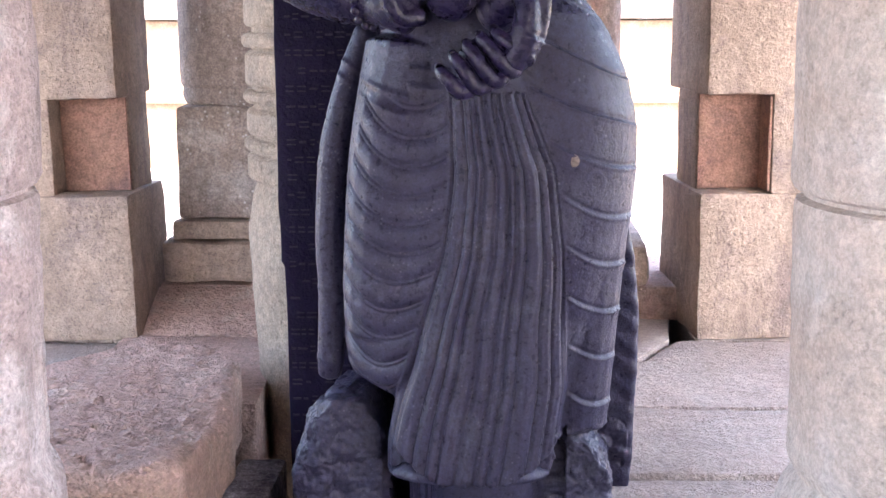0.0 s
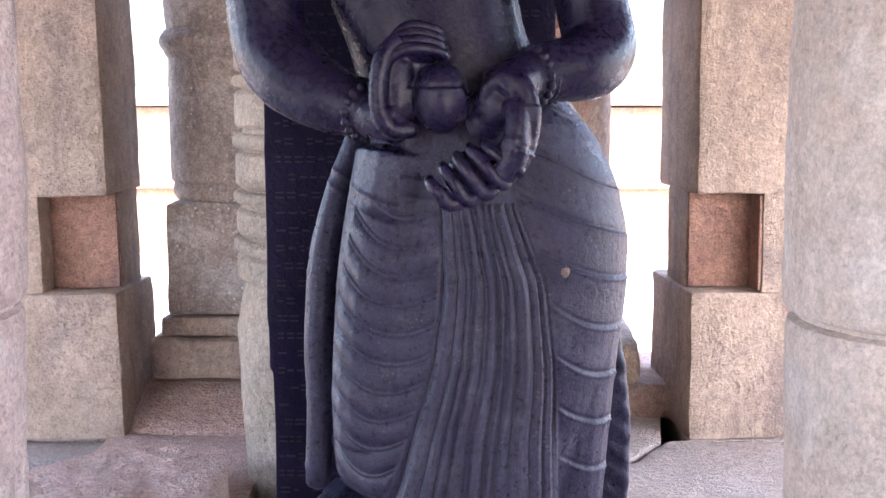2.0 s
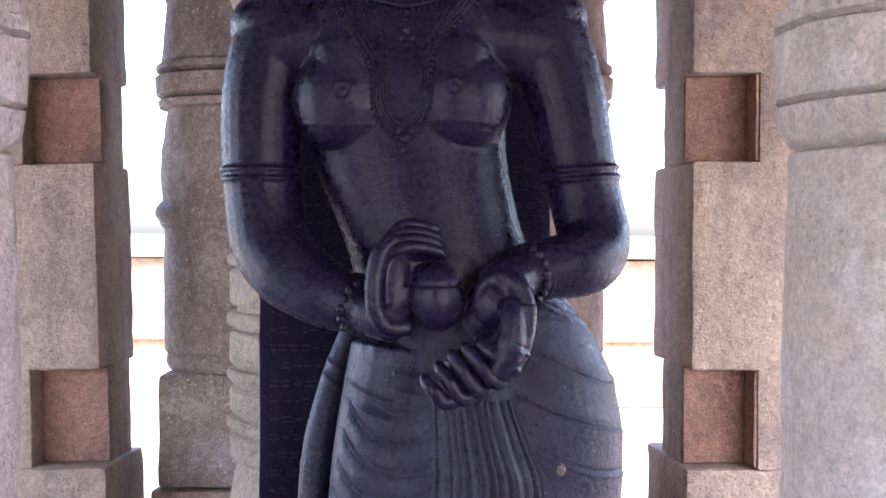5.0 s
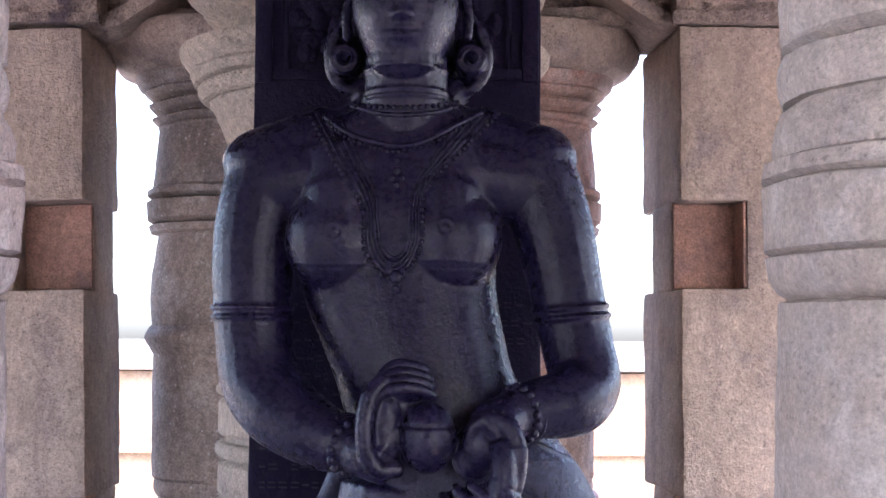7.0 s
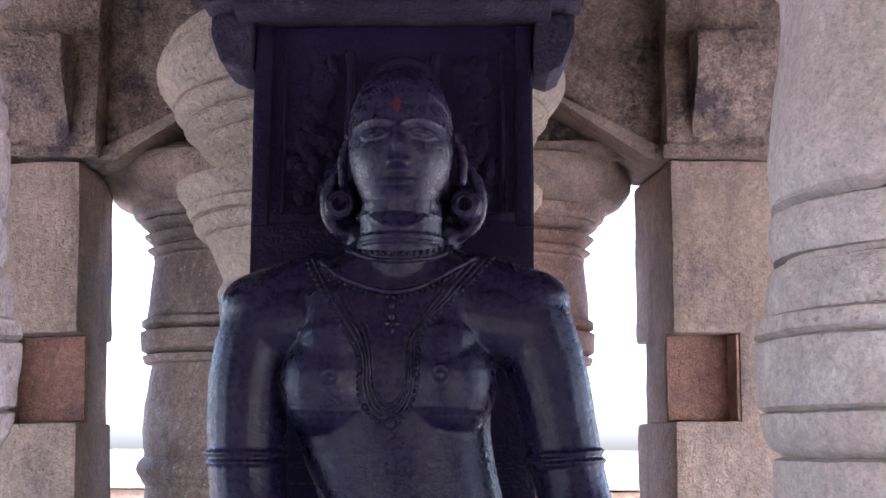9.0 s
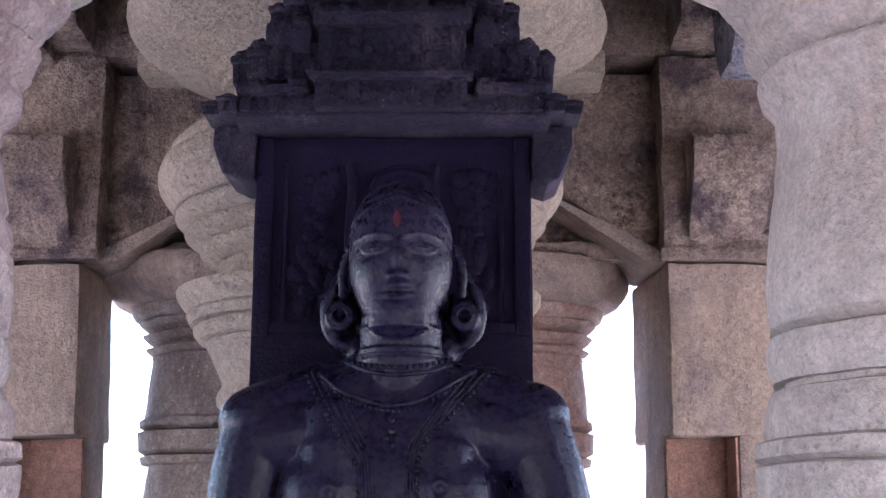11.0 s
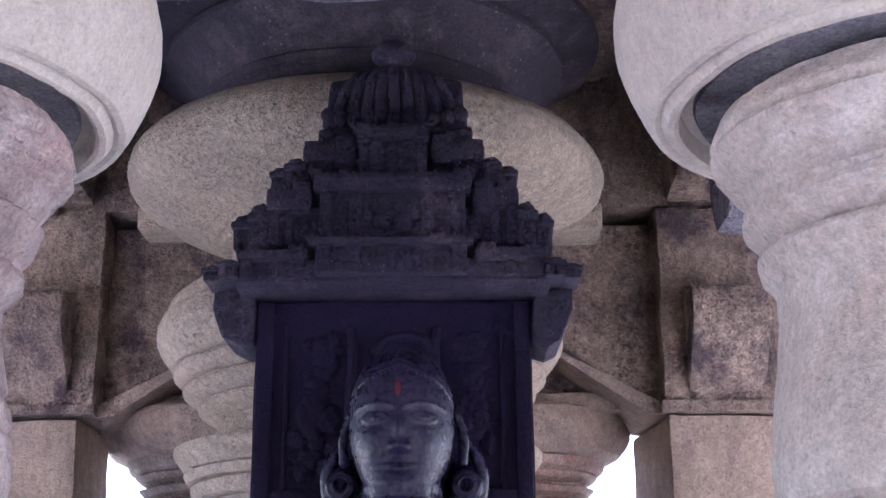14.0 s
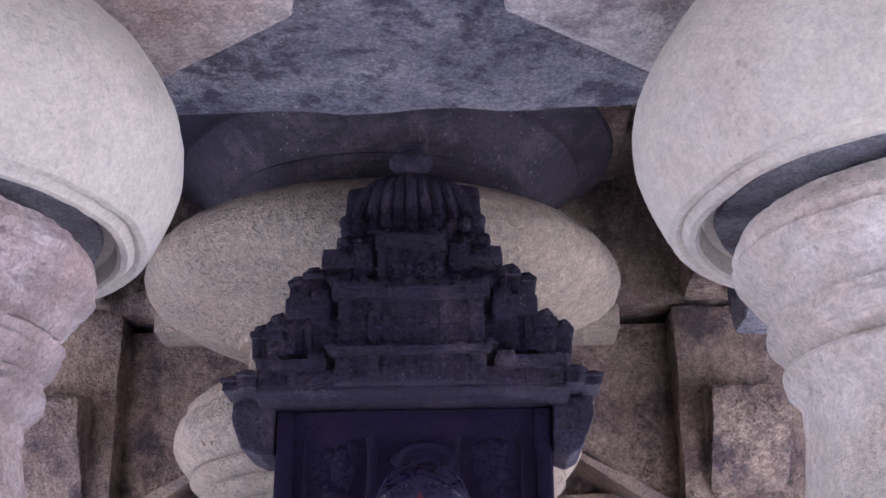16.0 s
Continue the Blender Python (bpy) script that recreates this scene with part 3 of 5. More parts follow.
front_lintel = thing("front_lintel", 0, 0, 0, "grey mottled stone lintel across the two near columns", "lintel", kind="structure")
part("lintel_stone", block(-2.6, 2.6, -1.12, -0.385, 2.40, 2.90, 0.07, 0.008, 0.02, 7.0), M_LINTEL, front_lintel)
for side, poly in ((-1, [(-0.42, -0.565), (-0.15, -0.782), (-0.15, -1.35), (-1.35, -1.35), (-1.35, -0.50), (-0.80, -0.50)]),
                   (1, [(0.455, -0.55), (0.175, -0.785), (0.175, -1.35), (1.40, -1.35), (1.40, -0.48), (0.80, -0.48)])):
    br = thing("bracket_slab", 0, 0, 0, "flaking whitewashed stone bracket slab on a column capital", "bracket", "bracket slabs on the near columns")
    part("slab", prism(poly, 'z', 2.366, 2.398, 0.08, 0.004, 0.008, 9.0 + side), M_WHITEWASH, br)

ceiling = new("ceiling", finish("ceiling", block(-2.62, 2.62, -3.9, 1.9, 2.905, 3.15, 0.3, 0.012, 0.03, 2.0), M_BEAM))
tagged(ceiling, "dark rough stone slab ceiling of the open hall", "ceiling", kind="structure")

# unseen side eaves, added so that less sky reaches the upper stonework
for k, x0 in enumerate((-2.62, 2.3)):
    eave = thing("light_blocking_eaves", 0, 0, 0, "rough brown stone beam added out of view to cut off high sky light", "beam", "eaves beams", kind="structure")
    part("beam_stone", block(x0, x0 + 0.32, -3.5, 1.9, 2.0, 2.9, 0.4, 0.012, 0.03, 12.0 + k), M_BEAM, eave)
    part("overhang", block(x0 - 0.6 if x0 < 0 else x0 + 0.33, x0 - 0.01 if x0 < 0 else x0 + 0.92, -3.8, 1.9, 2.0, 2.1, 0.4, 0.012, 0.02, 14.0 + k), M_BEAM, eave)
# front eaves behind the camera, likewise added only to limit the light
eave = thing("light_blocking_eaves", 0, 0, 0, "rough brown stone beam added out of view to cut off high sky light", "beam", "eaves beams", kind="structure")
part("beam_stone", block(-2.3, 2.3, -3.8, -3.5, 1.85, 2.9, 0.4, 0.012, 0.03, 16.0), M_BEAM, eave)
part("overhang", block(-2.9, 2.9, -4.3, -3.81, 1.85, 1.95, 0.4, 0.012, 0.02, 17.0), M_BEAM, eave)

# unseen wall behind the camera, added to keep front light off the statue
wall = thing("light_blocking_wall", 0, 0, 0, "plain rough brown stone wall added behind the camera to darken the statue's front", "wall", kind="structure")
part("wall_stone", block(-1.2, 1.2, -3.79, -3.52, -0.25, 1.845, 0.3, 0.012, 0.02, 18.0), M_BEAM, wall)

# ---- floor ----
floor = thing("floor", 0, 0, 0, "worn pale paving of irregular stone slabs", "floor", kind="structure")


def paving(poly, z, thick, seed, mat=M_FLOOR, amp=0.004, cell=0.06, name="paving_slab"):
    return part(name, prism(poly, 'z', z - thick, z, cell, amp, 0.008, seed), mat, floor)


G = 0.005
paving([(0.30, 0.395), (1.6, 0.405), (1.6, 1.0), (0.62, 1.0), (0.52, 0.80), (0.30, 0.66)], 0.0, 0.22, 1.0)
paving([(0.30, -0.04), (1.6, -0.035), (1.6, 0.392), (0.30, 0.382)], -0.003, 0.22, 2.0)
paving([(0.30, -0.55), (1.6, -0.55), (1.6, -0.046), (0.30, -0.051)], -0.012, 0.22, 3.0)
paving([(0.28, 0.672), (0.51, 0.815), (0.605, 1.01), (0.66, 1.5), (0.28, 1.2)], 0.004, 0.22, 4.0)
paving([(0.02, 1.22), (0.27, 1.20), (0.655, 1.51), (0.66, 2.0), (0.02, 2.0)], -0.004, 0.22, 4.5)
paving([(0.672, 1.012), (1.6, 1.012), (1.6, 2.0), (0.672, 2.0)], 0.0, 0.22, 5.0)
paving([(-0.88, 0.60), (-0.56, 0.44), (-0.45, 0.385), (-0.40, 0.385), (-0.43, 1.02), (-0.88, 1.02)], 0.0, 0.22, 6.0, M_SLAB)
tilted = prism([(-0.86, 1.03), (-0.165, 1.03), (-0.165, 1.232), (-0.86, 1.232)], 'z', -0.21, 0.008, 0.04, 0.004, 0.008, 7.0)
for v in tilted.verts:
    if v.co.z > -0.05:
        v.co.z += 0.45 * max(0.0, v.co.y - 1.03) + 0.0015 * math.sin(v.co.x * 150)
part("paving_slab", tilted, M_SLAB, floor)
paving([(-0.86, 1.34), (0.01, 1.34), (0.01, 2.0), (-0.86, 2.0)], 0.0, 0.22, 8.0)
paving([(-1.8, 0.05), (-0.89, 0.05), (-0.89, 1.015), (-1.8, 1.015)], -0.02, 0.22, 9.0)
paving([(-1.8, 1.025), (-0.87, 1.025), (-0.87, 2.0), (-1.8, 2.0)], 0.0, 0.22, 10.0)
paving([(-1.8, -1.2), (-0.50, -1.2), (-0.50, 0.04), (-1.8, 0.04)], -0.10, 0.15, 11.0)
paving([(-0.20, 0.84), (0.27, 0.84), (0.27, 1.02), (-0.20, 1.02)], -0.03, 0.18, 12.0)
for i in range(6):
    for j in range(4):
        x0, y0 = -2.1 + 0.7 * i, -3.6 + 0.6 * j
        paving([(x0 + G, y0 + G), (x0 + 0.7 - G, y0 + G), (x0 + 0.7 - G, y0 + 0.6 - G), (x0 + G, y0 + 0.6 - G)], -0.012, 0.22, 20.0 + i * 7 + j, amp=0.003, cell=0.12)
paving([(-0.30, -1.2), (2.2, -1.2), (2.2, -0.56), (-0.30, -0.56)], -0.02, 0.2, 14.0)

slab = thing("broken_slab", 0, 0, 0, "thick reddish broken stone slab lying loose beside the statue", "stone slab")
sb = prism([(-0.88, 0.31), (-0.735, 0.56), (-0.56, 0.57), (-0.43, 0.39), (-0.420, 0.21), (-0.370, 0.0), (-0.385, -0.14), (-0.402, -0.315), (-0.45, -0.36), (-0.60, -0.36), (-0.86, -0.36), (-0.98, -0.10)], 'z', -0.095, 0.10, 0.010, 0.009, 0.020, 3.0)
for v in sb.verts:
    if v.co.z > 0.05:
        v.co.z += -0.030 * max(0.0, noise.noise(Vector((v.co.x * 30, v.co.y * 75, 0))) - 0.20) - 0.012 * max(0.0, noise.noise(Vector((v.co.x * 60, v.co.y * 95, 9))) - 0.1) - 0.008 * abs(noise.noise(Vector((v.co.x * 9, v.co.y * 26, 5)))) + 0.006 * noise.noise(Vector((v.co.x * 4, v.co.y * 4, 3)))
part("slab_stone", sb, M_SLAB, slab)
stone_block = thing("stone_block", 0, 0, 0, "small dark grey dressed stone block beside the pedestal", "stone block")
part("block_body", block(-0.385, -0.285, -0.10, 0.12, -0.20, -0.035, 0.03, 0.006, 0.015, 5.0), M_LINTEL, stone_block)


# ---- the dark stela with its canopy tower ----
stela = thing("stela", 0, 0, 0, "dark inscribed schist stela with carved canopy tower and framed panel", "stela")
sl = prism([(-0.258, -0.12), (-0.262, 0.39), (-0.268, 0.40), (-0.268, 0.43), (-0.272, 0.5), (-0.272, 1.80), (-0.268, 1.9), (-0.266, 1.945), (0.266, 1.945), (0.270, 1.86), (0.270, -0.12)], 'y', 0.0, 0.15, 0.05, 0.002, 0.004, 2.0)
part("slab", sl, M_SCHIST2, stela)
frame_parts = ((-0.268, -0.236, 1.55, 1.944), (0.236, 0.267, 1.55, 1.944), (-0.215, -0.205, 1.57, 1.90), (0.205, 0.215, 1.57, 1.90))
for k, (x0, x1, z0, z1) in enumerate(frame_parts):
    part("border", block(x0, x1, -0.009 if k < 2 else -0.006, -0.001, z0, z1, 0.02, 0.0022, 0.004, k, 14.0), M_SCHIST2, stela)
part("ledge", block(-0.234, 0.234, -0.012, -0.001, 1.556, 1.575, 0.05, 0.0015, 0.004, 8.0), M_SCHIST2, stela)
rel = random.Random(4)
for s in (-1, 1):
    b = bmesh.new()
    # ornamental relief beside the head
    cx = s * 0.148
    for k in range(46):
        f = k / 45
        ball(b, cx + rel.uniform(-0.045, 0.045) * (0.6 + 0.4 * math.sin(7 * f)), -0.002, 1.605 + 0.26 * f, rel.uniform(0.012, 0.026), rel.uniform(0.0045, 0.0075), rel.uniform(0.012, 0.026), 10)
    part("relief", b, M_SCHIST2, stela, "worn carved foliage relief")["kind"] = "stuff"
    b = tube(spline([(s * 0.075, -0.004, 1.58), (s * 0.085, -0.004, 1.72), (s * 0.08, -0.004, 1.84), (s * 0.085, -0.004, 1.89)], 6), [0.010] * 19, 8)
    part("relief_post", b, M_SCHIST2, stela)
part("relief_arch", tube(spline([(-0.04, -0.003, 1.835), (-0.02, -0.003, 1.865), (0.02, -0.003, 1.875), (0.06, -0.003, 1.865), (0.08, -0.003, 1.835)], 5), [0.012] * 21, 8), M_SCHIST2, stela)
# rows of worn lettering that can no longer be read
b = bmesh.new()
for row in range(33):
    z = 0.06 + row * 0.0335
    for x0, x1 in ((-0.252, -0.09), (0.14, 0.262)):
        x = x0
        while x < x1 - 0.02:
            w = rel.uniform(0.007, 0.019)
            if rel.random() < 0.86:
                for dz, hh in ((0.0045, 0.0028), (-0.0045, 0.0028)) if rel.random() < 0.6 else ((0, 0.0040),):
                    block(x, x + w, -0.0022, -0.0002, z + dz - hh / 2, z + dz + hh / 2, 0, 0, 0, 0, 1, b)
            x += w + rel.uniform(0.004, 0.008)
part("inscription", b, M_MARKS, stela, "rows of worn incised marks", smooth=False)["kind"] = "stuff"


def kuta(b, x, y, z0, w, d, h, seed):
    """A small aedicule: a post with a roll cornice and a rounded cap."""
    block(x - w * 0.46, x + w * 0.46, y - d * 0.75, y + 0.06, z0, z0 + h * 0.60, 0.02, 0.002, 0.004, seed, 16, b)
    block(x - w * 0.33, x - w * 0.12, y - d * 0.82, y, z0, z0 + h * 0.56, 0, 0, 0.002, seed, 7, b)
    block(x + w * 0.12, x + w * 0.33, y - d * 0.82, y, z0, z0 + h * 0.56, 0, 0, 0.002, seed, 7, b)
    block(x - w * 0.56, x + w * 0.56, y - d, y + 0.06, z0 + h * 0.56, z0 + h * 0.76, 0.02, 0.0025, 0.006, seed + 1, 16, b)
    block(x - w * 0.42, x + w * 0.42, y - d * 0.7, y + 0.05, z0 + h * 0.74, z0 + h * 0.84, 0.02, 0.002, 0.004, seed + 2, 16, b)
    ball(b, x, y - d * 0.3, z0 + h * 0.86, w * 0.50, d * 0.6, h * 0.14, 10)
    ball(b, x + w * 0.12, y - d * 0.45, z0 + h * 0.98, w * 0.16, w * 0.16, h * 0.05, 8)


def tier(name, z0, z1, half, mid, zmid, ends, zend, y_front, seed):
    """One storey of the tower: wall, roll cornice, middle projection and end aedicules that step back."""
    b = bmesh.new()
    h = z1 - z0
    block(-half * 0.985, half * 0.985, y_front - 0.004, 0.14, z0, z1 - h * 0.3, 0.03, 0.002, 0.005, seed, 7, b)
    block(-half, -mid - 0.002, y_front - 0.024, 0.14, z1 - h * 0.42, z1, 0.03, 0.0025, 0.010, seed + 1, 7, b)
    block(mid + 0.002, half, y_front - 0.024, 0.14, z1 - h * 0.42, z1, 0.03, 0.0025, 0.010, seed + 2, 7, b)
    block(-mid * 0.92, mid * 0.92, y_front - 0.028, y_front + 0.08, z0, zmid - h * 0.3, 0.03, 0.002, 0.005, seed + 3, 7, b)
    block(-mid, mid, y_front - 0.045, y_front + 0.08, zmid - h * 0.36, zmid, 0.03, 0.0025, 0.011, seed + 4, 7, b)
    for s in (-1, 1):
        block(s * mid * 0.80 - 0.009, s * mid * 0.80 + 0.009, y_front - 0.036, y_front, z0, zmid - h * 0.36, 0.03, 0.001, 0.003, seed + 5, 7, b)
        block(s * (mid + half) * 0.5 - 0.008, s * (mid + half) * 0.5 + 0.008, y_front - 0.014, y_front + 0.03, z0, z1 - h * 0.4, 0.03, 0.001, 0.003, seed + 6, 7, b)
        block(s * (mid + 0.024) - 0.018, s * (mid + 0.024) + 0.018, y_front - 0.024, y_front + 0.05, z1 - h * 0.5, z1 + (zmid - z1) * 0.5, 0.03, 0.002, 0.006, seed + 7, 7, b)
    for s in (-1, 1):
        # stepped offsets, niche panels and pilaster heads of the storey
        block(s * mid * 0.45 - 0.012, s * mid * 0.45 + 0.012, y_front - 0.034, y_front, z0, zmid - h * 0.34, 0.02, 0.0015, 0.003, seed + 12, 16, b)
        block(s * mid * 0.80 - 0.014, s * mid * 0.80 + 0.014, y_front - 0.040, y_front, zmid - h * 0.46, zmid - h * 0.34, 0.02, 0.0015, 0.003, seed + 13, 16, b)
        block(s * half * 0.94 - 0.010, s * half * 0.94 + 0.010, y_front - 0.016, y_front + 0.04, z0, z1 - h * 0.38, 0.02, 0.0015, 0.003, seed + 14, 16, b)
        block(s * half * 0.90 - 0.016, s * half * 0.90 + 0.016, y_front - 0.022, y_front + 0.05, z1 - 0.004, z1 + h * 0.07, 0.02, 0.0025, 0.004, seed + 15, 16, b)
        block(s * mid * 0.97 - 0.012, s * mid * 0.97 + 0.012, y_front - 0.040, y_front + 0.03, zmid - 0.004, zmid + h * 0.06, 0.02, 0.002, 0.004, seed + 16, 16, b)
    block(-mid * 0.90, mid * 0.90, y_front - 0.049, y_front, zmid - h * 0.17, zmid - h * 0.12, 0.02, 0.0015, 0.002, seed + 17, 16, b)
    for k in range(7):
        ball(b, (k - 3) * mid * 0.10, y_front - 0.030, z0 + (zmid - z0) * (0.32 + 0.07 * math.cos(2.1 * k)), 0.011, 0.006, 0.016, 8)
    storey = part(name, b, M_SCHIST3, stela)
    for e in (0, 0.5, 1.0):
        part("crest", ball(bmesh.new(), (e - 0.5) * mid * 1.2, y_front - 0.03, zmid + 0.002, 0.012, 0.010, 0.008, 8), M_SCHIST3, storey)
    n = len(ends)
    part('step_course', block(-ends[-1] - 0.012, ends[-1] + 0.012, y_front + 0.045, 0.13, z0, z0 + (zend - z0) * 0.72, 0.03, 0.002, 0.005, seed + 9), M_SCHIST3, storey)
    for i, x in enumerate(ends):
        for s in (-1, 1):
            a = bmesh.new()
            kuta(a, s * x, y_front + 0.015 + 0.02 * i, z0 - 0.004, 0.039, 0.045, (zend - z0) * (0.94 - 0.17 * i), seed + 11 + i)
            part("aedicule", a, M_SCHIST3, storey)


# cornice slab under the tower
b = prism([(-0.355, 1.93), (-0.335, 1.872), (-0.30, 1.855), (-0.272, 1.858), (-0.272, 1.950), (0.272, 1.950), (0.272, 1.858), (0.30, 1.848), (0.325, 1.86), (0.352, 1.925), (0.352, 1.965), (-0.355, 1.965)], 'y', -0.02, 0.14, 0.03, 0.003, 0.006, 3.0)
part("canopy_base", b, M_SCHIST3, stela)
b = prism([(-0.02, 1.948), (-0.06, 1.949), (-0.10, 1.960), (-0.10, 1.970), (-0.02, 1.970)], 'x', -0.30, 0.302, 0.03, 0.003, 0.004, 4.0)
part("canopy_eave", b, M_SCHIST3, stela)
tier("tower_storey", 1.968, 2.020, 0.298, 0.157, 2.040, (0.312, 0.344), 2.008, -0.098, 5.0)
tier("tower_storey", 2.035, 2.150, 0.247, 0.154, 2.176, (0.259, 0.293), 2.130, -0.080, 25.0)
tier("tower_storey", 2.160, 2.250, 0.180, 0.072, 2.284, (0.194, 0.226), 2.230, -0.062, 45.0)
b = bmesh.new()
block(-0.158, 0.158, -0.05, 0.13, 2.250, 2.300, 0.03, 0.004, 0.012, 65.0, 9, b)
for k in range(11):
    x = -0.135 + 0.027 * k
    ball(b, x, -0.050, 2.318 + 0.006 * math.cos(k * 1.9), 0.015, 0.012, 0.017, 8)
    ball(b, x, -0.050, 2.285, 0.015, 0.011, 0.009, 8)
block(-0.148, 0.148, -0.045, 0.13, 2.298, 2.335, 0.03, 0.003, 0.010, 66.0, 9, b)
part("ornament_band", b, M_SCHIST3, stela)
b = prism([(-0.142, 2.333), (-0.134, 2.412), (-0.10, 2.420), (-0.08, 2.412), (-0.045, 2.428), (0.045, 2.428), (0.08, 2.412), (0.10, 2.420), (0.136, 2.410), (0.142, 2.333)], 'y', -0.02, 0.13, 0.02, 0.003, 0.008, 6.0)
dome = part("ribbed_dome", b, M_SCHIST3, stela)
for k in range(9):
    x = -0.085 + 0.0212 * k
    f = 1 - abs(x) / 0.2
    b = tube(spline([(x * 1.35, -0.030, 2.335), (x * 1.25, -0.060 * f, 2.365), (x * 1.0, -0.075 * f, 2.400), (x * 0.55, -0.05 * f, 2.430)], 4), [0.0125] * 11 + [0.008] * 2, 8)
    part("rib", b, M_SCHIST3, dome)
b = bmesh.new()
ball(b, -0.002, -0.055, 2.452, 0.046, 0.042, 0.025, 18)
ball(b, -0.002, -0.055, 2.480, 0.030, 0.026, 0.014, 14)
part("finial", b, M_SCHIST3, stela)

# ---- the statue: one mesh ----
SECT = [  # z, left, right, front, back
    (-0.10, -0.01, 0.26, -0.30, 0.0), (0.10, -0.015, 0.275, -0.30, 0.0), (0.195, -0.02, 0.305, -0.305, 0.0), (0.222, -0.095, 0.315, -0.308, 0.0), (0.24, -0.121, 0.319, -0.31, 0.0), (0.30, -0.127, 0.338, -0.315, 0.0), (0.38, -0.123, 0.357, -0.32, 0.0), (0.47, -0.116, 0.374, -0.325, 0.0),
    (0.56, -0.106, 0.388, -0.325, 0.0), (0.64, -0.089, 0.391, -0.32, 0.0), (0.70, -0.076, 0.387, -0.315, 0.0), (0.77, -0.060, 0.370, -0.305, 0.0),
    (0.84, -0.056, 0.338, -0.295, 0.0), (0.90, -0.066, 0.292, -0.288, 0.0), (0.96, -0.084, 0.240, -0.285, -0.01), (1.01, -0.098, 0.215, -0.28, -0.02),
    (1.07, -0.124, 0.200, -0.275, -0.03), (1.12, -0.144, 0.190, -0.27, -0.03), (1.17, -0.162, 0.184, -0.265, -0.03), (1.23, -0.170, 0.188, -0.265, -0.02), (1.29, -0.182, 0.200, -0.26, -0.01),
    (1.34, -0.215, 0.245, -0.25, 0.0), (1.38, -0.235, 0.268, -0.24, 0.0), (1.42, -0.215, 0.250, -0.23, 0.0), (1.445, -0.165, 0.200, -0.22, 0.0), (1.465, -0.105, 0.15, -0.215, -0.01), (1.48, -0.06, 0.11, -0.21, -0.03)]


def section_body(rows, segs=56, power=2.3):
    b = bmesh.new()
    zs = np.linspace(rows[0][0], rows[-1][0], 90)
    cols = [np.interp(zs, [r[0] for r in rows], [r[k] for r in rows]) for k in range(1, 5)]
    k = np.array([0.25, 0.5, 0.25])
    cols = [np.concatenate(([c[0]], np.convolve(c, k, "valid"), [c[-1]])) for c in cols]
    rings = []
    for z, l, r, f, bk in zip(zs, *cols):
        ring = []
        for s in range(segs):
            a = 2 * math.pi * s / segs
            c, q = math.cos(a), math.sin(a)
            ring.append(b.verts.new(((l + r) / 2 + (r - l) / 2 * math.copysign(abs(c) ** (2 / power), c), (f + bk) / 2 + (bk - f) / 2 * math.copysign(abs(q) ** (2 / power), q), float(z))))
        rings.append(ring)
    for a, c in zip(rings, rings[1:]):
        for s in range(segs):
            b.faces.new((a[s], a[(s + 1) % segs], c[(s + 1) % segs], c[s]))
    b.faces.new(rings[0][::-1])
    b.faces.new(rings[-1])
    return b


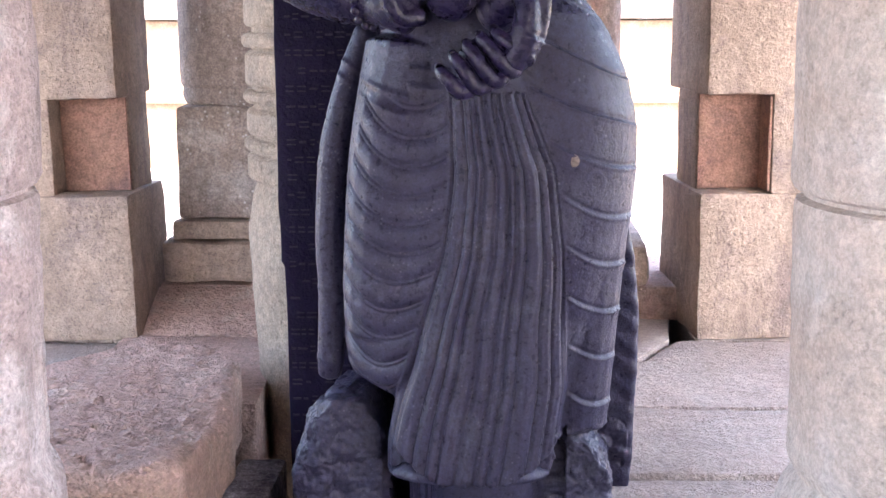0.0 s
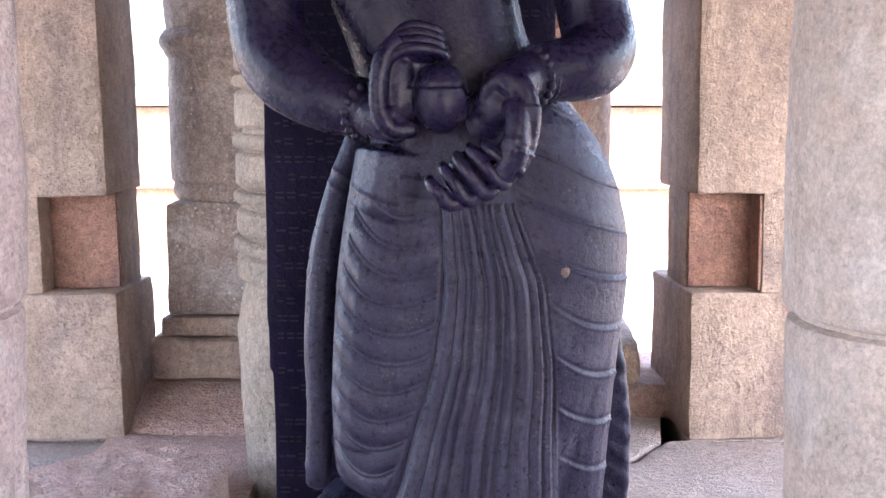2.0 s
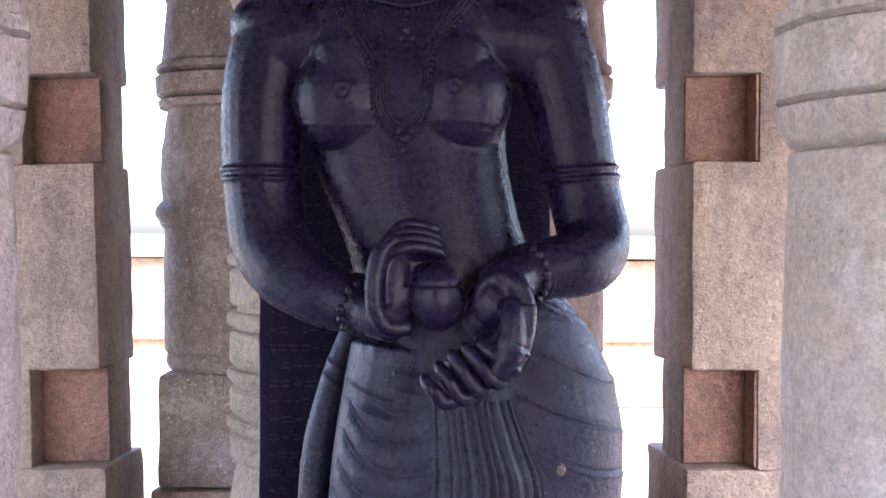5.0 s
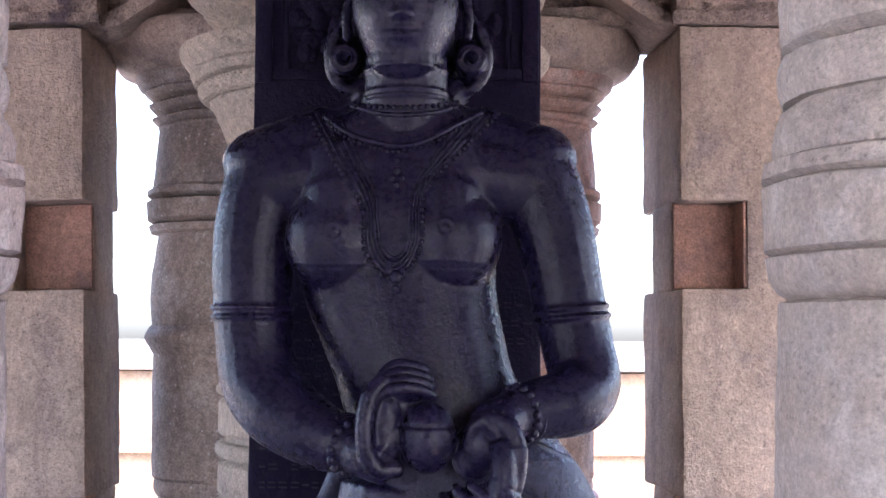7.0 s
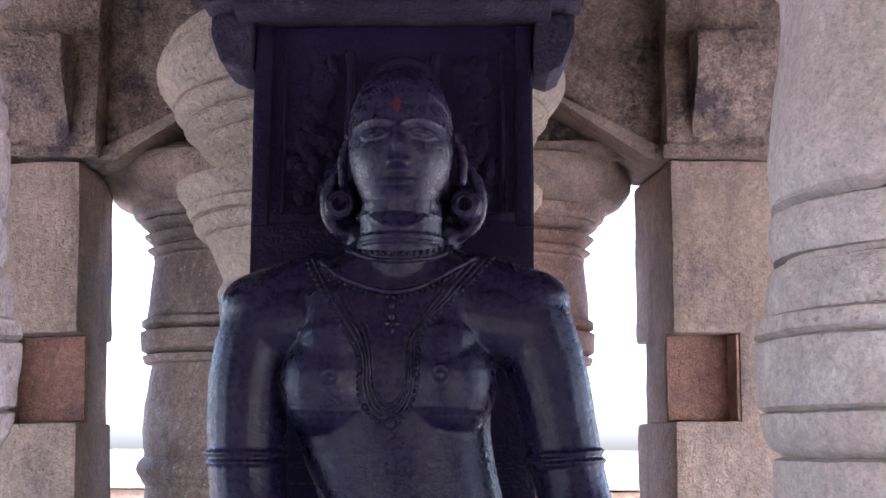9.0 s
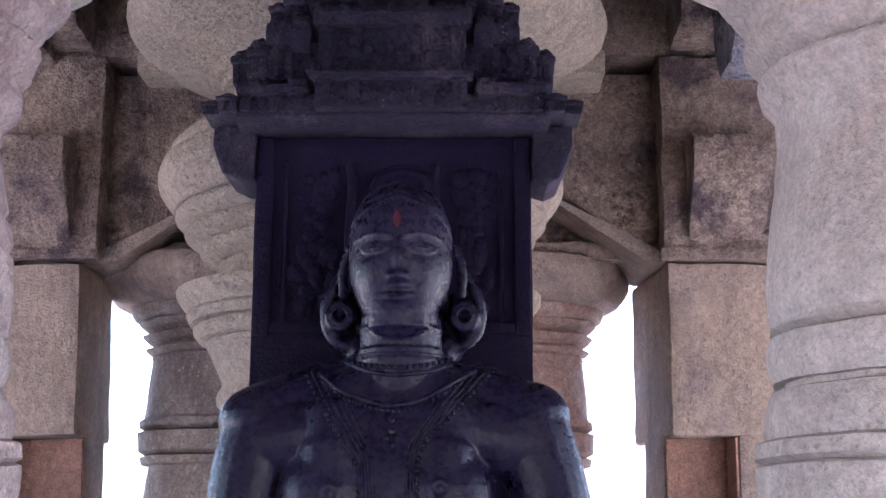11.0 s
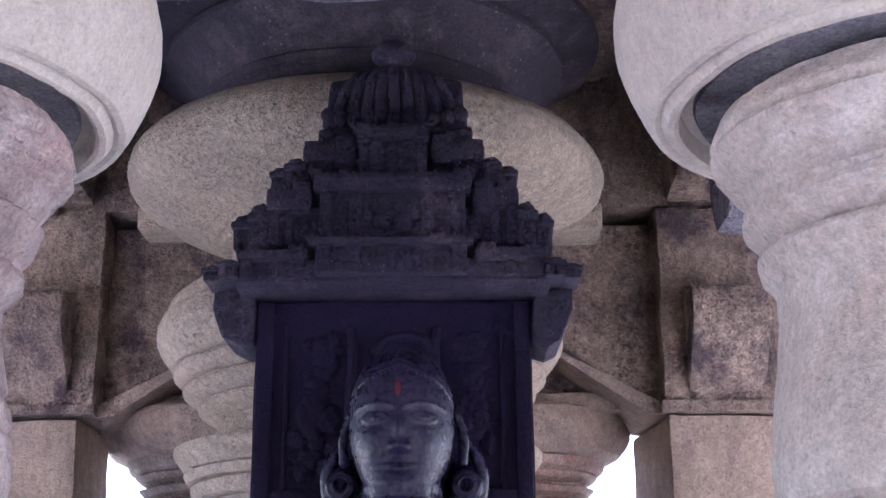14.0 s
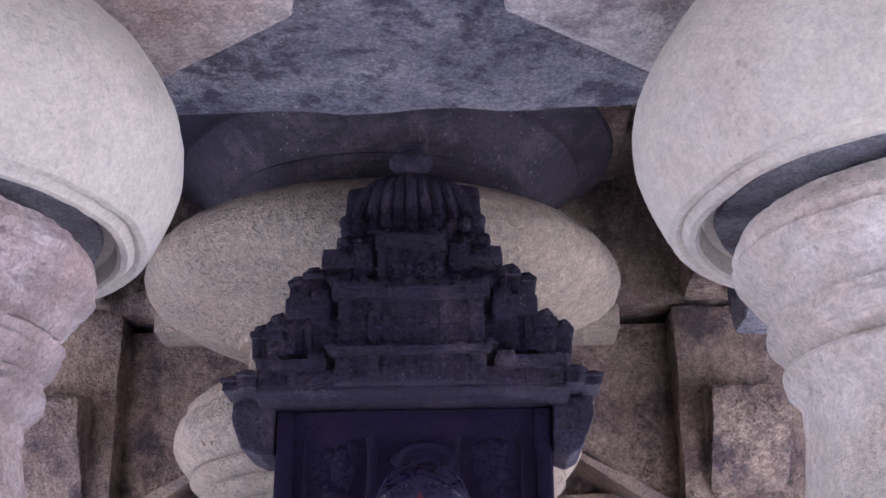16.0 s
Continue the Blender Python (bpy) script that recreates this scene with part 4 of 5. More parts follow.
def build_statue():
    b = section_body(SECT)
    # thighs and knees under the cloth
    tube(spline([(0.03, -0.17, 0.80), (-0.005, -0.195, 0.62), (-0.025, -0.205, 0.42), (-0.032, -0.20, 0.32)], 8), [0.115 - 0.001 * i for i in range(25)], 20, b)
    tube(spline([(0.25, -0.16, 0.78), (0.29, -0.18, 0.62), (0.283, -0.185, 0.42), (0.27, -0.18, 0.15)], 8), [0.105 - 0.0012 * i for i in range(25)], 20, b)
    # the pleated panel's mass
    rows = [(0.075, -0.046, 0.247), (0.13, -0.045, 0.256), (0.23, -0.026, 0.270), (0.35, 0.010, 0.270), (0.475, 0.045, 0.266), (0.617, 0.055, 0.250), (0.727, 0.055, 0.215), (0.80, 0.06, 0.20)]
    join(b, section_body([(z, l, r, -0.345 + 0.03 * smooth_step(0.62, 0.80, z), -0.12) for z, l, r in rows], 56, 2.8))
    # chest
    for cx in (-0.086, 0.101):
        ball(b, cx, -0.205, 1.240, 0.094, 0.080, 0.100, 32)
        tube(spline([(cx * 0.98, -0.215, 1.262), (cx * 1.0, -0.205, 1.32), (cx * 1.08, -0.185, 1.385)], 6), [0.066] * 7 + [0.060] * 6, 24, b)
    ball(b, 0.06, -0.16, 0.93, 0.125, 0.125, 0.13, 24)
    # shoulders and arms
    armL = spline([(-0.215, -0.15, 1.365), (-0.238, -0.16, 1.26), (-0.240, -0.17, 1.15), (-0.232, -0.18, 1.05), (-0.215, -0.20, 0.985), (-0.165, -0.235, 0.938), (-0.10, -0.275, 0.905), (-0.045, -0.30, 0.892)], 6)
    tube(armL, list(np.interp(np.linspace(0, 1, len(armL)), [0, .15, .35, .55, .68, .85, 1], [.075, .072, .068, .068, .068, .055, .044])), 22, b)
    ball(b, -0.222, -0.14, 1.375, 0.078, 0.085, 0.068, 24)
    armR = spline([(0.245, -0.15, 1.375), (0.285, -0.16, 1.26), (0.305, -0.17, 1.16), (0.325, -0.18, 1.06), (0.335, -0.205, 0.995), (0.305, -0.25, 0.965), (0.25, -0.28, 0.955), (0.205, -0.31, 0.945)], 6)
    tube(armR, list(np.interp(np.linspace(0, 1, len(armR)), [0, .15, .35, .55, .68, .85, 1], [.078, .070, .063, .062, .062, .050, .040])), 22, b)
    ball(b, 0.252, -0.14, 1.385, 0.076, 0.085, 0.064, 24)
    for s, x in ((-1, -0.215), (1, 0.25)):
        tube(spline([(0.02 + s * 0.05, -0.125, 1.445), (0.02 + s * 0.12, -0.135, 1.415), (x, -0.145, 1.375)], 5), [0.060] * 5 + [0.072] * 6, 20, b)
        tube(spline([(0.02 + s * 0.05, -0.16, 1.36), (0.02 + s * 0.14, -0.165, 1.35), (x, -0.155, 1.34)], 5), [0.085] * 5 + [0.075] * 6, 20, b)
    # neck and head
    tube([(0.024, -0.15, 1.44), (0.026, -0.17, 1.50), (0.026, -0.18, 1.56)], [0.082, 0.073, 0.072], 24, b)
    hd = bmesh.new()
    bmesh.ops.create_uvsphere(hd, u_segments=40, v_segments=28, radius=1.0)
    for v in hd.verts:
        u = v.co.z
        wx = 0.0925 * (1 - 0.17 * max(0, -u) ** 1.8)
        k = ((1 - abs(u) ** 2.5) ** 0.4 / max(1e-3, math.sqrt(1 - u * u))) if 0 < u < 0.999 else 1.0
        ky = ((1 - abs(u) ** 4.0) ** 0.45 / max(1e-3, math.sqrt(1 - u * u))) if 0 < u < 0.999 else 1.0
        v.co = Vector((0.0255 + v.co.x * wx * k, -0.20 + v.co.y * 0.105 * ky, 1.650 + u * (0.146 if u > 0 else 0.139)))
    join(b, hd)
    ball(b, 0.0255, -0.234, 1.549, 0.056, 0.038, 0.040, 20)
    # the carved hair roll joins the slab behind
    tube([(0.025, -0.10, 1.62), (0.025, 0.01, 1.62)], [0.085, 0.085], 20, b)
    for s in (-1, 1):
        cx = 0.027 + s * 0.100
        tube(spline([(cx - s * 0.006, -0.16, 1.69), (cx + s * 0.008, -0.155, 1.65), (cx + s * 0.006, -0.155, 1.60)], 4), [0.010] * 9, 10, b)
        tube([(cx + s * 0.012, -0.09, 1.564), (cx + s * 0.012, -0.160, 1.564), (cx + s * 0.012, -0.163, 1.564), (cx + s * 0.012, -0.150, 1.564)], [0.027, 0.027, 0.022, 0.010], 26, b)
        tube(spline([(cx + s * 0.002, -0.13, 1.655), (cx + s * 0.024, -0.125, 1.628), (cx + s * 0.040, -0.12, 1.588), (cx + s * 0.036, -0.115, 1.545), (cx + s * 0.012, -0.115, 1.518), (cx - s * 0.025, -0.115, 1.508)], 5), [0.010] * 6 + [0.013] * 20, 12, b)
        ball(b, cx + s * 0.010, -0.055, 1.575, 0.040, 0.05, 0.055, 22)
        tube(spline([(cx - s * 0.01, -0.10, 1.52), (cx - s * 0.04, -0.11, 1.49), (cx - s * 0.06, -0.11, 1.46)], 4), [0.03] * 9, 10, b)
    # vessel in the raised fingers
    ball(b, 0.074, -0.352, 0.912, 0.046, 0.046, 0.058, 28)
    ball(b, 0.018, -0.315, 0.945, 0.050, 0.034, 0.062, 20)
    ball(b, 0.150, -0.325, 0.885, 0.040, 0.030, 0.050, 20)
    # right wrist of the figure and the hand laid round the vessel
    tube(spline([(-0.05, -0.30, 0.890), (-0.022, -0.325, 0.882), (0.01, -0.34, 0.872)], 5), [0.040] * 11, 16, b)
    tube(spline([(0.030, -0.352, 0.862), (-0.002, -0.366, 0.862), (-0.022, -0.370, 0.890), (-0.025, -0.370, 0.935), (-0.016, -0.366, 0.978), (0.006, -0.354, 1.004)], 6), [0.015] * 12 + [0.016] * 19, 14, b)
    ball(b, 0.002, -0.338, 0.925, 0.034, 0.030, 0.072, 20)
    ball(b, 0.030, -0.318, 0.992, 0.050, 0.044, 0.030, 20)
    # the other hand: bent wrist, thumb loop, and the hanging palm
    tube(spline([(0.215, -0.30, 0.945), (0.185, -0.335, 0.935), (0.165, -0.345, 0.920)], 5), [0.040] * 11, 16, b)
    tube(spline([(0.140, -0.350, 0.892), (0.148, -0.360, 0.926), (0.176, -0.366, 0.944), (0.206, -0.370, 0.925), (0.216, -0.372, 0.885), (0.210, -0.374, 0.840), (0.190, -0.374, 0.800)], 6), [0.014] * 16 + [0.017] * 21, 14, b)
    tube(spline([(0.192, -0.372, 0.902), (0.194, -0.386, 0.868), (0.188, -0.388, 0.825), (0.172, -0.380, 0.790)], 6), [0.021] * 9 + [0.024] * 10, 16, b)
    ball(b, 0.165, -0.345, 0.900, 0.036, 0.030, 0.042, 18)
    ball(b, 0.140, -0.350, 0.797, 0.058, 0.032, 0.038, 20)
    # hanging scarf ends, the rock at the feet and the carved backing
    sash = spline([(-0.085, -0.12, 0.84), (-0.118, -0.13, 0.74), (-0.143, -0.14, 0.62), (-0.152, -0.145, 0.48), (-0.150, -0.145, 0.38), (-0.156, -0.145, 0.26), (-0.160, -0.14, 0.215)], 8)
    tube(sash, list(np.interp(np.linspace(0, 1, len(sash)), [0, .3, .6, 1], [.022, .030, .029, .022])), 14, b)
    join(b, prism([(-0.235, -0.10), (-0.222, 0.06), (-0.198, 0.135), (-0.145, 0.185), (-0.085, 0.185), (-0.05, 0.12), (-0.05, -0.10)], 'y', -0.20, 0.01, 0.03, 0.006, 0.025, 7.0))
    join(b, prism([(0.24, -0.10), (0.395, -0.10), (0.402, 0.05), (0.408, 0.20), (0.410, 0.32), (0.400, 0.42), (0.385, 0.50), (0.30, 0.50)], 'y', -0.09, 0.02, 0.03, 0.003, 0.012, 8.0))
    join(b, prism([(0.24, -0.10), (0.36, -0.10), (0.35, 0.07), (0.31, 0.13), (0.25, 0.14)], 'y', -0.24, 0.01, 0.03, 0.004, 0.02, 9.0))
    raw = new("raw", finish("raw", b, M_SCHIST))
    rm = raw.modifiers.new("blend", 'REMESH')
    rm.mode, rm.voxel_size, rm.use_smooth_shade = 'VOXEL', 0.0025, True
    sm = raw.modifiers.new("soften", 'SMOOTH')
    sm.factor, sm.iterations = 0.5, 18
    dg = bpy.context.evaluated_depsgraph_get()
    me = bpy.data.meshes.new_from_object(raw.evaluated_get(dg))
    bpy.data.objects.remove(raw)
    carve(me)
    return me


def smooth_step(a, b, x):
    t = np.clip((x - a) / (b - a), 0, 1)
    return t * t * (3 - 2 * t)


BAND_X = (0.0, 0.012, 0.046, 0.075, 0.088, 0.094)
BAND_Z = (1.757, 1.751, 1.740, 1.722, 1.704, 1.675)
PLEAT_Z = (0.05, 0.13, 0.23, 0.35, 0.475, 0.617, 0.727, 0.78)
PLEAT_L = (-0.050, -0.043, -0.023, 0.016, 0.055, 0.069, 0.068, 0.068)
PLEAT_R = (0.240, 0.252, 0.267, 0.265, 0.261, 0.245, 0.202, 0.19)


def carve(me):
    """Cuts the folds of the cloth, the hems, bands and simple features into the blended body."""
    n = len(me.vertices)
    co = np.empty(n * 3, np.float32)
    no = np.empty(n * 3, np.float32)
    me.vertices.foreach_get("co", co)
    me.vertices.foreach_get("normal", no)
    co, no = co.reshape(-1, 3).astype(float), no.reshape(-1, 3).astype(float)
    x, y, z = co.T
    front = smooth_step(0.0, 0.5, -no[:, 1])
    d = np.zeros(n)
    pl, pr = np.interp(z, PLEAT_Z, PLEAT_L), np.interp(z, PLEAT_Z, PLEAT_R)
    u = (x - pl) / (pr - pl)
    hem = 0.066 + 0.075 * np.clip(np.abs((x - 0.11) / 0.145), 0, 1.3) ** 2.2
    on_cloth = (y < -0.10)
    body = on_cloth & (np.abs(x - 0.13) < 0.30)
    pleat = smooth_step(-0.012, 0.012, u) * smooth_step(1.012, 0.988, u) * smooth_step(hem - 0.004, hem + 0.004, z) * smooth_step(0.765, 0.735, z) * body * (y > -0.40) * (z < 0.74)
    wob = 0.25 * np.sin(z * 17 + x * 9) + 0.12 * np.sin(z * 41)
    ph = u * 10.5 + wob * 0.3 + 0.22 * np.sin(u * 19 + 1.3)
    d += pleat * front * (0.0110 * np.abs(np.cos(np.pi * ph)) ** 0.6 - 0.0015 * np.exp(-((np.abs((ph + 0.5) % 1.0 - 0.5) - 0.16) / 0.05) ** 2) - 0.0065)
    # nothing below the hem but the shins
    below = smooth_step(hem + 0.002, hem - 0.010, z) * (x > -0.06) * (x < 0.27) * (y < -0.18)
    d -= below * 0.035 * front
    # folds of the cloth round the near leg
    left = smooth_step(0.004, -0.03, u) * body * (z > 0.17) * smooth_step(0.745, 0.715, z) * (x > -0.14) * (y < -0.12)
    edge = np.interp(z, [r[0] for r in SECT], [r[1] for r in SECT])
    v = np.clip((pl - x) / np.maximum(pl - edge, 0.03), 0, 1.05)
    zz = z + 0.113 * v - 0.145 * v * v
    q = (zz / 0.0495) % 1.0
    d += left * (v < 1.04) * np.maximum(front, 0.15) * (0.0058 * np.sin(np.pi * np.clip(q / 0.82, 0, 1)) ** 0.5 + 0.0046 * np.exp(-((q - 0.91) / 0.05) ** 2) - 0.0036)
    # raised fold lines round the other leg
    rgt = smooth_step(1.0, 1.06, u) * body * (z > 0.15) * (z < 0.90)
    v2 = np.clip((x - pr) / 0.14, 0, 1.2)
    sag = np.interp(z, [0.2, 0.5, 0.8], [0.0, 0.045, 0.07])
    zz2 = z + sag * v2 + 0.030 * np.sin(np.pi * np.clip(v2, 0, 1)) * np.interp(z, [0.2, 0.55, 0.8], [1, 0.6, -0.1])
    q2 = (zz2 / 0.088) % 1.0
    d += rgt * (0.0026 * np.exp(-((q2 - 0.5) / 0.040) ** 2) + 0.0022 * smooth_step(0.0, 0.45, q2) * (q2 < 0.5) - 0.0020 * np.exp(-((q2 - 0.58) / 0.04) ** 2)) * smooth_step(0.0, 0.35, -no[:, 1])
    # carved backing: slanting drapery lines
    back = (x > 0.30) & (y > -0.13) & (z < 0.52) & (no[:, 1] < -0.3)
    d += back * 0.0013 * np.sin((z + 0.5 * (x - 0.3) + 1.5 * (x - 0.34) ** 2) * 2 * math.pi / 0.043)
    # scarf creases
    sc = (x < -0.10) & (y > -0.20) & (y < -0.08) & (z > 0.2) & (z < 0.86)
    for zc in (0.375, 0.60, 0.245):
        d += sc * 0.0016 * np.exp(-((z - zc + 0.25 * (x + 0.15)) / 0.006) ** 2)
    # waist cloth edge
    for z0, amp in ((0.775, 0.003), (0.745, 0.0025)):
        line = z0 + 0.25 * (x - 0.05) ** 2 * 8 - 0.05 * (x < 0)
        d += amp * np.exp(-((z - line) / 0.006) ** 2) * body * front * (x < 0.07)
    # seam under the bust, and the neck band
    bust = np.exp(-((z - 1.196 - 0.004 * np.sin(x * 20)) / 0.0035) ** 2) * (y < -0.23) * (np.abs(x - 0.008) < 0.19)
    d += 0.0010 * bust - 0.0005 * np.exp(-((z - 1.187) / 0.003) ** 2) * (y < -0.23) * (np.abs(x - 0.008) < 0.19)
    # simple carved face
    hx, hz = x - 0.0255, z
    face = smooth_step(-0.22, -0.26, y) * (z > 1.53)

    def bump(cx, cz, sx, sz, amp):
        return amp * np.exp(-((hx - cx) / sx) ** 2 - ((hz - cz) / sz) ** 2)
    f = bump(0, 1.642, 0.009, 0.030, 0.009) + bump(0, 1.613, 0.015, 0.009, 0.009) + bump(0, 1.588, 0.023, 0.005, 0.0045) + bump(0, 1.575, 0.019, 0.006, 0.0045) - bump(0, 1.5815, 0.026, 0.0022, 0.0035) + bump(0, 1.545, 0.020, 0.014, 0.006)
    for s in (-1, 1):
        ex, ez = (hx - s * 0.042) / 0.021, (hz - 1.661) / 0.0085
        lid = np.sqrt(ex ** 2 + ez ** 2)
        f += bump(s * 0.042, 1.661, 0.017, 0.007, 0.0040) - bump(s * 0.042, 1.662, 0.028, 0.016, 0.0032) + 0.0016 * np.exp(-((lid - 1.0) / 0.16) ** 2) + bump(s * 0.048, 1.610, 0.026, 0.026, 0.003) + bump(s * 0.012, 1.609, 0.006, 0.006, 0.003)
        arch = 1.672 + 0.015 * np.cos(np.clip((hx - s * 0.044) / 0.040, -1.5, 1.5) * 1.2)
        f += 0.0015 * np.exp(-((hz - arch) / 0.0032) ** 2) * np.exp(-((hx - s * 0.044) / 0.036) ** 6)
    d += face * f
    band = np.interp(np.abs(hx), BAND_X, BAND_Z)
    crown = (z > 1.6) * (y < -0.12) * (np.abs(hx) < 0.1)
    d += crown * (0.0022 * np.exp(-((hz - band) / 0.0035) ** 2) + 0.0014 * np.exp(-((hz - band - 0.010) / 0.003) ** 2) + 0.0012 * smooth_step(band, band + 0.008, z))
    # rosettes on the chest
    for cx, cz in ((-0.087, 1.247), (0.099, 1.254)):
        rr = np.hypot(x - cx, z - cz)
        d += (0.0013 * np.exp(-((rr - 0.014) / 0.0035) ** 2) + 0.0014 * np.exp(-(rr / 0.006) ** 2) - 0.0012 * np.exp(-((rr - 0.0085) / 0.003) ** 2)) * (y < -0.24)
    # armlets and neck bands
    for zc in (1.105, 1.121):
        d += 0.006 * np.exp(-((z - zc - 0.08 * (x > 0.2) * (x - 0.30)) / 0.0050) ** 2) * ((x < -0.165) | (x > 0.235)) * (z > 1.0)
    for zc in (1.486, 1.496, 1.533):
        d += 0.003 * np.exp(-((z - zc) / 0.004) ** 2) * (np.abs(hx) < 0.085) * (y < -0.1)
    # vessel seam
    d -= 0.0025 * np.exp(-((z - 0.931) / 0.003) ** 2) * (np.hypot(x - 0.074, z - 0.912) < 0.055) * (y < -0.35)
    # ear discs
    for s in (-1, 1):
        rr = np.hypot(x - (0.027 + s * 0.112), z - 1.564)
        d += (0.004 * np.exp(-((rr - 0.014) / 0.003) ** 2) - 0.012 * np.exp(-(rr / 0.008) ** 2) + 0.002 * np.exp(-((rr - 0.023) / 0.003) ** 2)) * (no[:, 1] < -0.3) * (y < -0.12)
    # broken rock at the feet
    rock = ((x < -0.05) & (z < 0.20)) | ((x > 0.25) & (z < 0.15) & (y < -0.09))
    for i in np.nonzero(rock)[0]:
        p = Vector(co[i])
        d[i] += 0.010 * noise.fractal(p * 12, 0.8, 2.1, 4) + 0.006 * abs(noise.noise(p * 38)) - 0.004 * abs(noise.noise(p * 90))
    # chips and tool marks
    d += 0.0003 * np.sin(x * 61 + z * 23) * np.sin(z * 57 - x * 31)
    co += no * d[:, None]
    me.vertices.foreach_set("co", co.astype(np.float32).ravel())
    me.update()


def on_front(tree, x, z, lift=0.003):
    """The place on the statue's front at x, z."""
    hit = tree.ray_cast(Vector((x, -1.0, z)), Vector((0, 1, 0)))
    return (hit[0] + Vector((0, -lift, 0))) if hit[0] else None


from mathutils.bvhtree import BVHTree

statue_mesh = build_statue()
jew = bmesh.new()
jew.from_mesh(statue_mesh)
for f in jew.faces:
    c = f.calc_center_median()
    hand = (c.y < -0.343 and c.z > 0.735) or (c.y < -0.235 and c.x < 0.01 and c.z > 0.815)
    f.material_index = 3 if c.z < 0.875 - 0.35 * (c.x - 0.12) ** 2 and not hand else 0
tree = BVHTree.FromBMesh(jew)


def cord(points, r, lift=0.002, n=10):
    """A carved cord that lies on the front of the figure through (x, z) points."""
    line = [on_front(tree, p.x, p.z, lift) for p in spline([(a, 0, c) for a, c in points], n)]
    line = [p for p in line if p]
    if len(line) > 2:
        tube(line, [r] * len(line), 8, jew)


def beads(points, r, gap, lift=0.002):
    line = spline([(a, 0, c) for a, c in points], 40)
    run, last = 0.0, line[0]
    for p in line:
        run += (p - last).length
        last = p
        if run >= gap:
            run = 0.0
            q = on_front(tree, p.x, p.z, lift)
            if q:
                ball(jew, q.x, q.y, q.z, r, r, r, 8)


# necklaces and the long looped cords
beads([(-0.075, 1.485), (-0.04, 1.470), (0.02, 1.462), (0.075, 1.468), (0.118, 1.487)], 0.0052, 0.0105)
cord([(-0.07, 1.478), (-0.03, 1.458), (0.02, 1.450), (0.08, 1.458), (0.115, 1.475)], 0.0045)
cord([(-0.115, 1.455), (-0.07, 1.420), (-0.02, 1.402), (0.02, 1.396), (0.07, 1.408), (0.13, 1.445), (0.16, 1.462)], 0.0055)
beads([(-0.115, 1.447), (-0.07, 1.411), (-0.02, 1.392), (0.02, 1.387), (0.07, 1.399), (0.13, 1.436)], 0.0042, 0.0095)
OUTER = [(-0.143, 1.462), (-0.086, 1.362), (-0.041, 1.286), (-0.034, 1.209), (0.014, 1.167), (0.057, 1.220), (0.067, 1.318), (0.122, 1.384), (0.188, 1.462)]
INNER = [(-0.088, 1.455), (-0.054, 1.384), (-0.021, 1.314), (-0.011, 1.232), (0.014, 1.204), (0.038, 1.232), (0.043, 1.315), (0.089, 1.392), (0.132, 1.455)]
for k in range(5):
    pts = [(a[0] + (c[0] - a[0]) * k / 4, a[1] + (c[1] - a[1]) * k / 4) for a, c in zip(OUTER, INNER)]
    if k:
        cord(pts, 0.0030, 0.0006, n=10)
    else:
        beads(pts, 0.0046, 0.0096, 0.0008)
for px, pz, r in ((0.016, 1.352, 0.008), (0.016, 1.372, 0.006), (0.008, 1.340, 0.006), (0.026, 1.340, 0.006), (0.016, 1.328, 0.006), (0.016, 1.172, 0.012), (0.005, 1.182, 0.008), (0.028, 1.182, 0.008), (0.016, 1.152, 0.007)):
    q = on_front(tree, px, pz, 0.0)
    if q:
        ball(jew, q.x, q.y, q.z, r, r * 0.55, r, 10)
